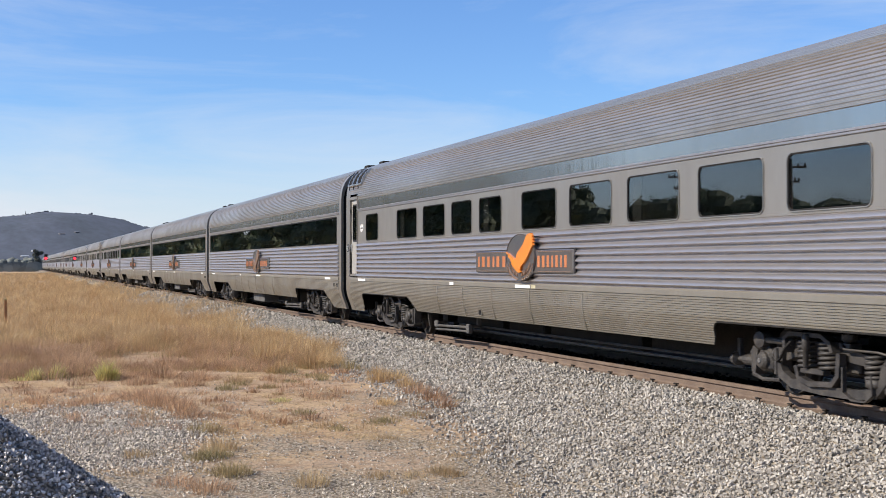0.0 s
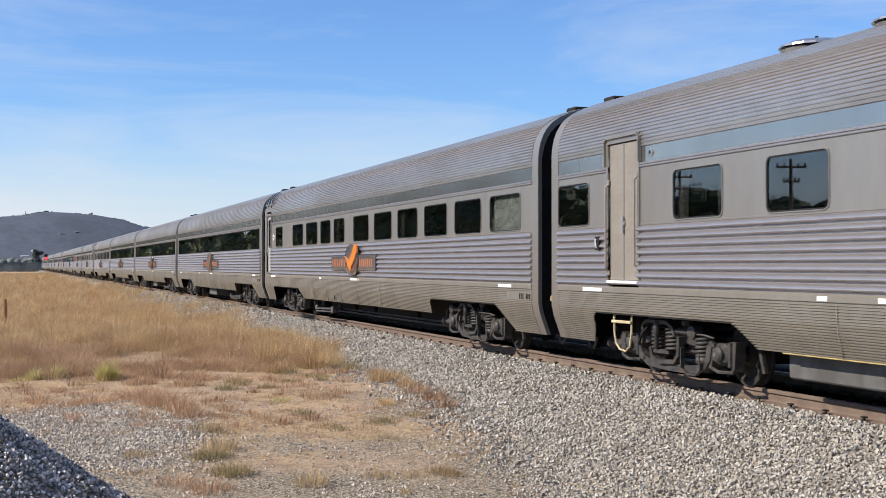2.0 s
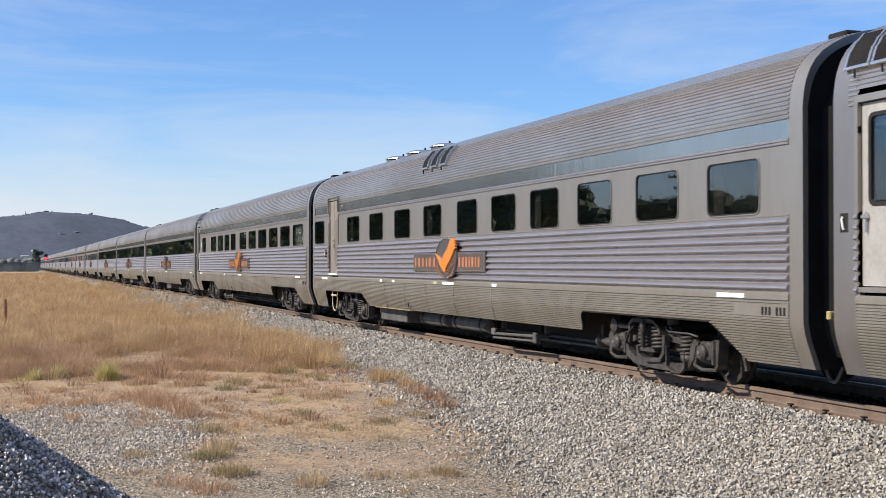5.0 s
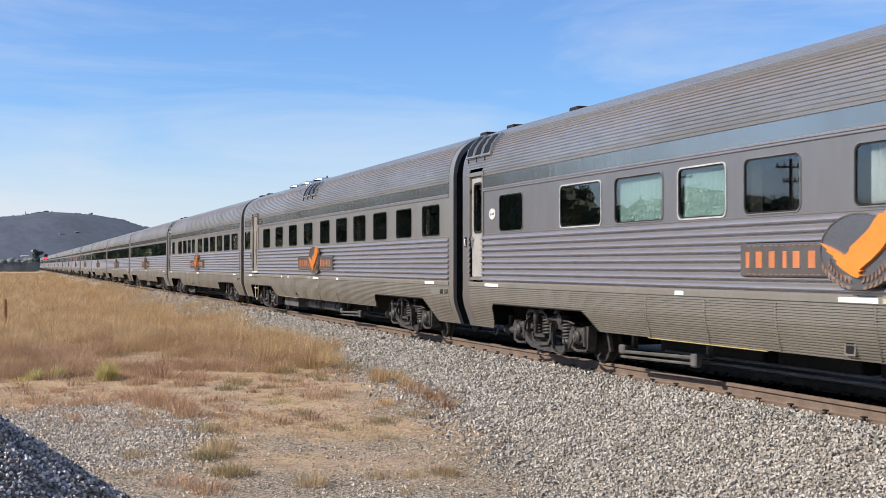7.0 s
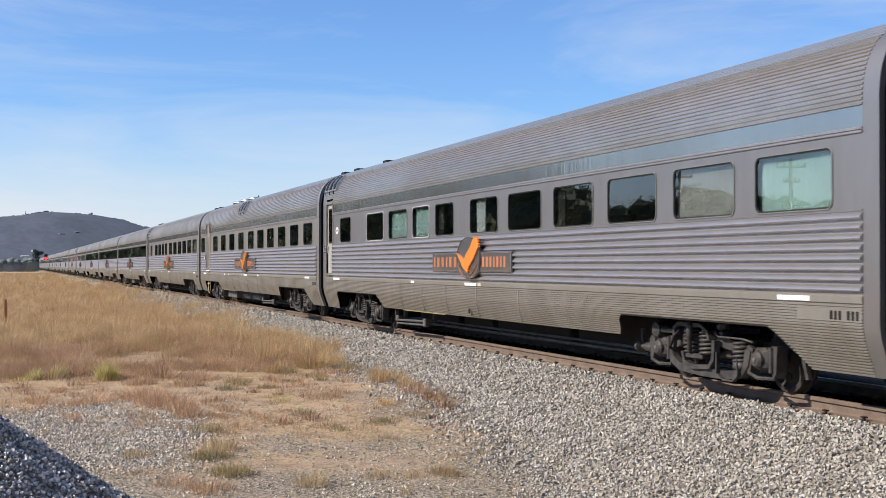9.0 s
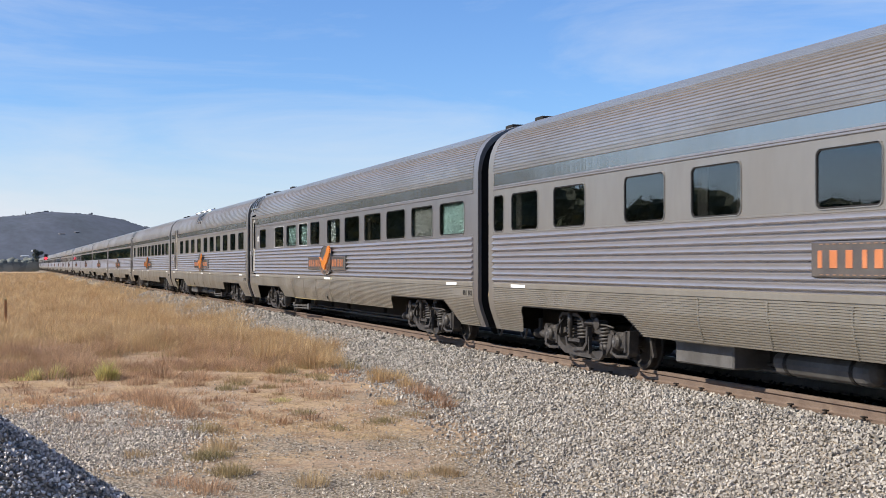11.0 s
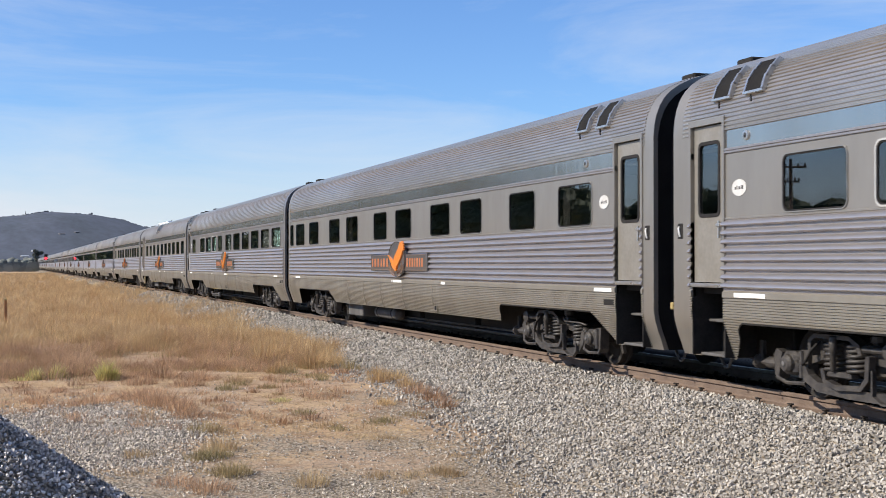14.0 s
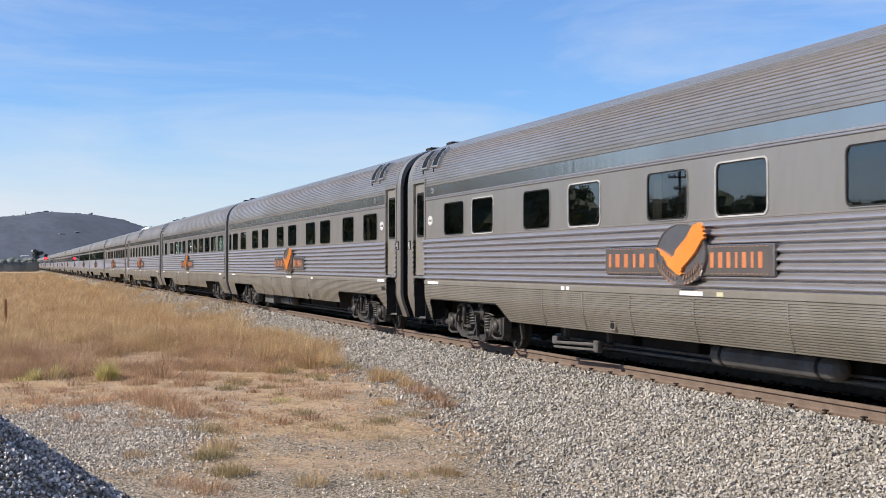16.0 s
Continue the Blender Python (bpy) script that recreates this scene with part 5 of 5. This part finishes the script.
    for cx, cy, hh, rad in ((6.4, 31.2, 0.5, 0.6), (6.5, 34.0, 0.55, 0.6), (5.3, 27.5, 0.66, 0.5), (5.85, 26.3, 0.66, 0.4), (6.05, 25.4, 0.55, 0.3), (5.52, 24.4, 0.55, 0.3), (4.67, 23.6, 0.35, 0.25), (4.74, 25.5, 0.60, 0.35),
                            (5.91, 21.1, 0.36, 0.22), (6.28, 21.4, 0.30, 0.18), (6.15, 22.2, 0.30, 0.18), (6.12, 20.3, 0.30, 0.18), (5.25, 18.45, 0.2, 0.16)):
        clump(edge, rng, cx, cy, hh, rad, int(1500 * rad))
    for cx, cy, hh, rad in ((1.39, 15.6, 0.16, 0.2), (2.58, 16.8, 0.14, 0.2), (2.41, 15.8, 0.28, 0.22), (3.6, 21.8, 0.22, 0.25), (4.23, 16.15, 0.07, 0.3), (4.51, 16.1, 0.07, 0.3), (6.41, 17.25, 0.08, 0.2),
                            (4.59, 13.9, 0.16, 0.18), (4.72, 13.8, 0.14, 0.16), (3.06, 13.7, 0.26, 0.2), (4.25, 13.8, 0.10, 0.15), (3.89, 13.9, 0.12, 0.2), (3.99, 16.95, 0.14, 0.2)):
        clump(tufts, rng, cx, cy, hh, rad, int(1000 * rad))
    for cx, cy, hh, rad in ((2.38, 17.0, 0.2, 0.22), (2.08, 15.3, 0.2, 0.2), (2.29, 15.4, 0.18, 0.2), (2.31, 14.4, 0.24, 0.22), (6.04, 23.7, 0.36, 0.2), (5.05, 21.8, 0.18, 0.12), (4.46, 21.6, 0.10, 0.25), (3.92, 20.7, 0.14, 0.2),
                            (4.7, 17.0, 0.10, 0.2), (4.92, 17.1, 0.12, 0.2), (5.42, 17.5, 0.10, 0.25), (6.41, 18.4, 0.10, 0.15), (3.91, 18.0, 0.14, 0.2), (4.11, 16.7, 0.12, 0.15), (3.59, 21.4, 0.14, 0.15), (3.26, 20.7, 0.2, 0.2),
                            (2.37, 14.5, 0.2, 0.2), (5.5, 24.2, 0.25, 0.32), (4.7, 23.4, 0.2, 0.3), (5.1, 22.6, 0.14, 0.3)):
        clump(base, rng, cx, cy, hh, rad, int(1000 * rad))
    blades("sparse_grass", tufts, PALE, "sparse bleached grass on bare earth", lean=0.9)
    blades("grass_tufts", edge, STRAW, "golden grass tufts at the foot of the ballast", lean=1.0)
    blades("olive_weeds", base, OLIVE, "olive weed tufts growing in the gravel", lean=1.05)
    for cx, cy, hh, rad, n in ((1.53, 23.2, 0.46, 0.15, 330), (1.65, 23.15, 0.34, 0.12, 120), (0.74, 23.85, 0.36, 0.13, 220), (0.36, 23.6, 0.32, 0.15, 200), (0.15, 23.5, 0.14, 0.2, 120), (3.81, 19.1, 0.09, 0.2, 200)):
        g = []
        clump(g, rng, cx, cy, hh, rad, n, 0.012)
        blades("grass_tussock", g, GREEN, "fresh yellow-green grass tussock among dry grass", kind="stuff", lean=0.8)


build_grass()

# ---- trees off the line, poles, signal ----
BARK = material("grey_brown_bark", (0.20, 0.165, 0.13), 0.9, 0, (0.13, 0.105, 0.085), 3, 30, 0.5, 0.2)
LEAF = material("dark_gum_leaves", (0.060, 0.080, 0.035), 0.75, 0, (0.085, 0.10, 0.05), 0.6, 6, 0, 0.2, islands=0.3)
# distance haze is mixed into this leaf colour, paler than LEAF
HAZY = material("haze_pale_scrub", (0.215, 0.220, 0.185), 0.95, 0, (0.140, 0.155, 0.140), 0.01, 0.08, 0, 0.2, islands=0.25)


def leaf_cloud(rng, blobs, count, size):
    """Many small leaf quads gathered in uneven clumps round a dense ragged heart of foliage."""
    g = Geo()
    for c, r in blobs:
        rows, n, vs = 5, 9, []
        for i in range(rows):
            up = math.pi * (i + 0.5) / rows
            for k in range(n):
                a = 6.283 * k / n + 0.3 * i
                q = r * rng.uniform(0.80, 1.02)
                vs.append((c[0] + q * math.sin(up) * math.cos(a), c[1] + q * math.sin(up) * math.sin(a), c[2] + 0.8 * q * math.cos(up)))
        g.put(vs, [(i * n + k, i * n + (k + 1) % n, (i + 1) * n + (k + 1) % n, (i + 1) * n + k) for i in range(rows - 1) for k in range(n)] + [tuple(range(n)), tuple(range((rows - 1) * n, rows * n))])
    for _ in range(count):
        c, r = rng.choice(blobs)
        d = Vector((rng.gauss(0, 1), rng.gauss(0, 1), rng.gauss(0, 0.8)))
        d = d.normalized() * r * (0.80 + 0.24 * rng.random())
        p = Vector(c) + d
        u = Vector((rng.gauss(0, 1), rng.gauss(0, 1), rng.gauss(0, 1))).normalized() * size * rng.uniform(0.6, 1.3)
        w = u.orthogonal().normalized() * size * 0.45
        g.put([p - u, p + w, p + u, p - w], [(0, 1, 2, 3)])
    return g


def tree(x, y, tall, wide, seed, label, leaves=1500, mat=None):
    rng = random.Random(seed)
    z = ground_z(x, y)
    root = new("tree")
    root.matrix_basis = pose(x, y, z)
    tagged(root, label, "tree", "trees beyond the field")
    wood = Geo().tube([(0, 0, -0.2), (0.1, 0.05, tall * 0.2), (0.0, 0.15, tall * 0.42), (0.2, 0.1, tall * 0.7)], tall * 0.03, 8, r2=tall * 0.008)
    blobs = []
    for k in range(9):
        a = k * 2.4 + rng.uniform(-0.3, 0.3)
        r = wide * rng.uniform(0.25, 0.85)
        tip = (math.cos(a) * r, math.sin(a) * r, tall * rng.uniform(0.45, 0.9))
        wood.tube([(0, 0.1, tall * rng.uniform(0.22, 0.4)), (tip[0] * 0.5, tip[1] * 0.5, tip[2] * 0.72), tip], tall * 0.012, 6, r2=tall * 0.003)
        blobs.append((tip, wide * rng.uniform(0.25, 0.42)))
    blobs += [((0, 0, tall * 0.82), wide * 0.45), ((wide * 0.35, 0.2, tall * 0.30), wide * 0.5), ((-wide * 0.4, -0.2, tall * 0.26), wide * 0.5), ((0.1, 0.5, tall * 0.5), wide * 0.55)]
    part("trunk", wood, BARK, root, "grey-brown trunk and limbs")
    part("crown", leaf_cloud(rng, blobs, leaves, tall * 0.014), mat or LEAF, root, "dark olive leaves")


def build_trees():
    # tall gums, seen in the polished sides of the train
    for i, (alpha, y0, tall) in enumerate(((2.4, 185, 15), (2.75, 160, 15), (3.15, 140, 14), (3.6, 122, 14), (4.1, 108, 13), (4.6, 95, 13), (5.4, 80, 12), (6.3, 70, 13), (7.3, 62, 12), (8.4, 54, 12), (9.6, 47, 12), (10.9, 42, 12), (12.2, 37, 12), (13.6, 33, 12), (15.0, 29, 12), (16.5, 26, 12), (18.0, 23.5, 12), (19.5, 21, 12), (21.0, 19.5, 11.5), (22.6, 18, 11.5))):
        for row, dx in enumerate((0, 5.5)):
            a = radians(alpha + 0.5 * row)
            s = (33 + dx) / math.sin(a)
            tree(7.8 - s * math.sin(a), y0 + s * math.cos(a), tall + row, 4.6, 40 + 2 * i + row, "tall dark gum tree with a dense crown", 3000)
    for i, (s, alpha, y0, tall) in enumerate(((86, 25.2, 16, 6.6), (84, 27.3, 15, 7.2), (80, 30.3, 13, 7.6), (78, 32.3, 12, 6.8), (72, 35.4, 11, 6.2), (84, 37.5, 10.5, 6.6), (70, 40, 10, 6.2), (75, 44, 9, 6.0))):
        a = radians(alpha)
        tree(7.8 - s * math.sin(a), y0 + s * math.cos(a), tall, 3.6, 60 + i, "low bushy dark green tree", 3200)


build_trees()


def power_pole(x, y, tall):
    z = ground_z(x, y)
    root = new("power_pole")
    root.matrix_basis = pose(x, y, z, 0, 0, 20)
    tagged(root, "grey timber power pole with two crossarms", "power pole", "power poles across the field")
    part("pole", Geo().tube([(0, 0, -0.3), (0, 0, tall)], 0.13, 10, r2=0.09), BARK, root)
    for h, w in ((tall - 0.5, 0.85), (tall - 1.3, 0.45)):
        arm = part("crossarm", Geo().box(-w, w, -0.16, -0.06, h, h + 0.12, 0.01), BARK, root)
        for k in (-1, -0.5, 0.5, 1):
            part("insulator", Geo().lathe([(h + 0.12, 0.03), (h + 0.16, 0.06), (h + 0.26, 0.05), (h + 0.28, 0.02)], (k * w * 0.9, -0.11, 0), "z", 8), TANK, arm)


power_pole(-25.4, 61.7, 7.9)
power_pole(-28.4, 79.7, 8.6)


WALL = material("pale_far_wall", (0.32, 0.31, 0.30), 0.8, 0, spread=0.05)


def signal_post(x, y):
    root = new("railway_signal")
    root.matrix_basis = pose(x, y, ground_z(x, y))
    tagged(root, "trackside signal post showing a red light", "railway signal")
    part("mast", Geo().tube([(0, 0, -0.1), (0, 0, 3.7)], 0.035, 8), WALL, root)
    head = part("signal_head", Geo().box(-0.28, 0.28, -0.05, 0.10, 2.95, 3.95, 0.05), UNDER, root, "black signal head")
    red = bpy.data.materials.new("red_signal_light")
    red.use_nodes = True
    p = red.node_tree.nodes["Principled BSDF"]
    p.inputs["Base Color"].default_value = (0.6, 0.02, 0.03, 1)
    p.inputs["Emission Color"].default_value = (1.0, 0.05, 0.08, 1)
    p.inputs["Emission Strength"].default_value = 1.4
    part("red_lamp", Geo().lathe([(-0.13, 0.08), (-0.10, 0.25), (-0.05, 0.26)], (0, 0, 3.22), "y", 16), red, head, "lit red signal lamp")
    part("hood", arch(0, [(-0.3, 3.47), (-0.05, 3.5)], 0.5, 0.03), UNDER, head)


signal_post(5.35, 236.0)


def marker_post(x, y, tall):
    root = new("marker_post")
    root.matrix_basis = pose(x, y, ground_z(x, y))
    tagged(root, "short orange-brown timber marker post in dry grass", "post")
    part("post", Geo().box(-0.045, 0.045, -0.045, 0.045, -0.1, tall, 0.012), RUST_WOOD, root)
    part("cap", Geo().box(-0.052, 0.052, -0.052, 0.052, tall, tall + 0.05, 0.012), YELLOW, root)


RUST_WOOD = material("weathered_orange_timber", (0.40, 0.19, 0.07), 0.8, 0, (0.30, 0.15, 0.07), 4, 30, 0.3)
marker_post(-0.25, 44.6, 0.85)

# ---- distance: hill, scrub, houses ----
# the blue-grey of air and distance is painted into both hill colours
HILL = material("haze_blue_hill", (0.066, 0.074, 0.097), 0.95, 0, (0.044, 0.053, 0.066), 0.02, 0.14, 0, 0.2, (1, 0.12, 1))
HILL_TREES = material("haze_blue_scrub", (0.053, 0.060, 0.078), 0.95, 0, (0.062, 0.070, 0.09), 0.01, 0.1, 0, 0.1, islands=0.12)


def bearing(x):
    """Bearing from the eye, in radians right of the track, for a place across the view (0 left edge, 1 right edge)."""
    return radians(18.45) + math.atan((2 * x - 1) * math.tan(radians(19)))


RIDGE = [(-0.60, 10), (-0.35, 45), (-0.15, 78), (-0.03, 88), (0.02, 95), (0.05, 101), (0.075, 101), (0.10, 99), (0.13, 91), (0.17, 74), (0.20, 62), (0.24, 40), (0.30, 22), (0.45, 10), (0.8, 4)]


def hill_height(u):
    for (ua, ha), (ub, hb) in zip(RIDGE, RIDGE[1:]):
        if u <= ub:
            k = (u - ua) / (ub - ua)
            return ha + (hb - ha) * smooth01(k) * 0.6 + (hb - ha) * k * 0.4
    return 4


def hill_z(u, d):
    k = (d - 900) / 1900
    if k <= 0:
        return -2.0
    rise = math.sin(min(k / 0.72, 1) * math.pi / 2) ** 1.5 if k < 0.72 else math.cos((k - 0.72) / 0.28 * 1.2)
    return hill_height(u) * 0.87 * rise + rise * 4 * noise.noise((u * 18, k * 7, 3)) - 2


def build_hill():
    rng = random.Random(8)
    n, rows = 150, 24
    verts = []
    for j in range(rows):
        for i in range(n):
            u, d = -0.6 + 1.4 * i / (n - 1), 900 + 1900 * j / (rows - 1)
            b = bearing(u)
            verts.append((d * math.sin(b), d * math.cos(b), hill_z(u, d)))
    faces = [(j * n + i, j * n + i + 1, (j + 1) * n + i + 1, (j + 1) * n + i) for j in range(rows - 1) for i in range(n - 1)]
    me = bpy.data.meshes.new("hill")
    me.from_pydata(verts, [], faces)
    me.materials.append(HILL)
    me.polygons.foreach_set("use_smooth", [True] * len(faces))
    tagged(new("hill", me), "low wooded hill, tinted blue-grey for distance haze", "hill", kind="structure")
    g = Geo()
    for _ in range(900):
        u, d = rng.uniform(-0.12, 0.25), rng.uniform(2170, 2300)
        x, y = place(u, d)
        z = hill_z(u, d)
        s = rng.uniform(1.0, 2.6) * (1 + 0.5 * (rng.random() < 0.05))
        for _ in range(3):
            c = Vector((x + rng.gauss(0, s * 0.7), y, z + s * rng.uniform(0.1, 0.8)))
            r = s * rng.uniform(0.4, 0.8)
            q = [c + Vector((r * math.cos(a) * rng.uniform(0.7, 1.3), 0.5 * r * math.sin(a), r * math.sin(a) * rng.uniform(0.7, 1.1))) for a in (0, 1.05, 2.1, 3.14, 4.2, 5.24)]
            g.put(q, [(0, 1, 2, 3, 4, 5)])
    me = bpy.data.meshes.new("hill_trees")
    me.from_pydata(g.v, [], g.f)
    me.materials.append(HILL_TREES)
    tagged(new("hill_trees", me), "scattered trees over the distant hill", "trees", kind="stuff")


def place(u, d):
    b = bearing(u)
    return d * math.sin(b), d * math.cos(b)


build_hill()


def far_house(u, d, wide, tall, rise, wall, roof, label):
    x, y = place(u, d)
    root = new("house")
    root.matrix_basis = pose(x, y, max(ground_z(x, y), hill_z(u, d)) - 0.4, 0, 0, 12)
    tagged(root, label, "house", "houses far across the plain")
    part("wall", Geo().box(-wide / 2, wide / 2, -3, 3, 0, tall, 0.02), wall, root)
    e = wide / 2 + 0.2
    part("roof", Geo().put([(-e, -3.6, tall), (e, -3.6, tall), (e, 0, tall + rise), (-e, 0, tall + rise), (-e, 3.6, tall), (e, 3.6, tall), (-e, -3.6, tall - 0.15), (e, -3.6, tall - 0.15), (-e, 3.6, tall - 0.15), (e, 3.6, tall - 0.15)],
                           [(0, 1, 2, 3), (3, 2, 5, 4), (6, 7, 1, 0), (4, 5, 9, 8), (0, 3, 4, 8, 6), (1, 7, 9, 5, 2), (6, 8, 9, 7)]), roof, root)
    for k in (-0.3, 0.3):
        part("window", Geo().box(k * wide - 0.5, k * wide + 0.5, -3.06, -2.98, 0.35 * tall, 0.8 * tall, 0.02), GASKET, root)


SLATE = material("grey_far_house", (0.20, 0.20, 0.21), 0.8, 0, spread=0.05)
TIN = material("pale_tin_roof", (0.50, 0.50, 0.50), 0.5, 0.2, spread=0.05)
far_house(0.028, 1120, 5.6, 0.9, 0.9, WALL, TIN, "low pale farm shed with a bright tin roof")
far_house(0.010, 880, 3, 1.4, 0.7, WALL, TIN, "small pale house among dark trees")
far_house(0.038, 1180, 3.2, 1.2, 0.9, WALL, TIN, "distant white building below the hill")
far_house(0.0695, 1420, 5.5, 1.2, 0.6, SLATE, SLATE, "grey house among trees on the lower slope")
far_house(0.0865, 1450, 4.2, 1.2, 0.6, SLATE, SLATE, "grey house among trees on the lower slope")
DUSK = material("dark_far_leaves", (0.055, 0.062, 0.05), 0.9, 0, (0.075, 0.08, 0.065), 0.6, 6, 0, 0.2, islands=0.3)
for i, (u, d, tall, wide) in enumerate(((0.0415, 520, 8.2, 2.2), (0.036, 640, 5, 4), (0.020, 620, 4.5, 4.2), (0.004, 600, 4.0, 4.5), (-0.01, 640, 5, 5), (0.050, 760, 5, 4.5), (0.014, 820, 6, 6), (0.030, 860, 6, 6))):
    tx, ty = place(u, d)
    # all but the first tree take the haze-paled colour
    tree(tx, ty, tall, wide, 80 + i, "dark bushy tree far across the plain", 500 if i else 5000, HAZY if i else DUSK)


def build_scrub():
    """A thin belt of far scrub between the field and the hill."""
    rng = random.Random(17)
    g = Geo()
    for _ in range(1900):
        u, d = rng.uniform(-0.12, 0.16), rng.uniform(430, 1200)
        x, y = place(u, d)
        s = rng.uniform(1.0, 2.4)
        for _ in range(6):
            c = Vector((x + rng.gauss(0, s), y + rng.gauss(0, s), ground_z(x, y) + s * rng.uniform(0.1, 0.9)))
            r = s * rng.uniform(0.4, 0.8)
            g.put([c + Vector((r * math.cos(a) * rng.uniform(0.7, 1.2), 0.2 * r, r * math.sin(a) * rng.uniform(0.6, 1.0))) for a in (0, 1.05, 2.1, 3.14, 4.2, 5.24)], [(0, 1, 2, 3, 4, 5)])
    me = bpy.data.meshes.new("far_scrub")
    me.from_pydata(g.v, [], g.f)
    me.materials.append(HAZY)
    tagged(new("far_scrub", me), "belt of far scrub, paled grey-green for haze", "scrub", kind="stuff")



build_scrub()


def radio_mast(u, d, tall):
    x, y = place(u, d)
    root = new("radio_mast")
    root.matrix_basis = pose(x, y, hill_z(u, d) - 0.5)
    tagged(root, "thin grey radio mast on the far ridge", "radio mast")
    part("mast", Geo().tube([(0, 0, 0), (0, 0, tall)], 0.7, 6, r2=0.25), TANK, root)
    part("antenna_drum", Geo().lathe([(tall - 4.4, 0.9), (tall - 2.6, 0.9)], (0.4, 0, 0), "z", 8), TANK, root)


radio_mast(0.0285, 2260, 11)
motions()
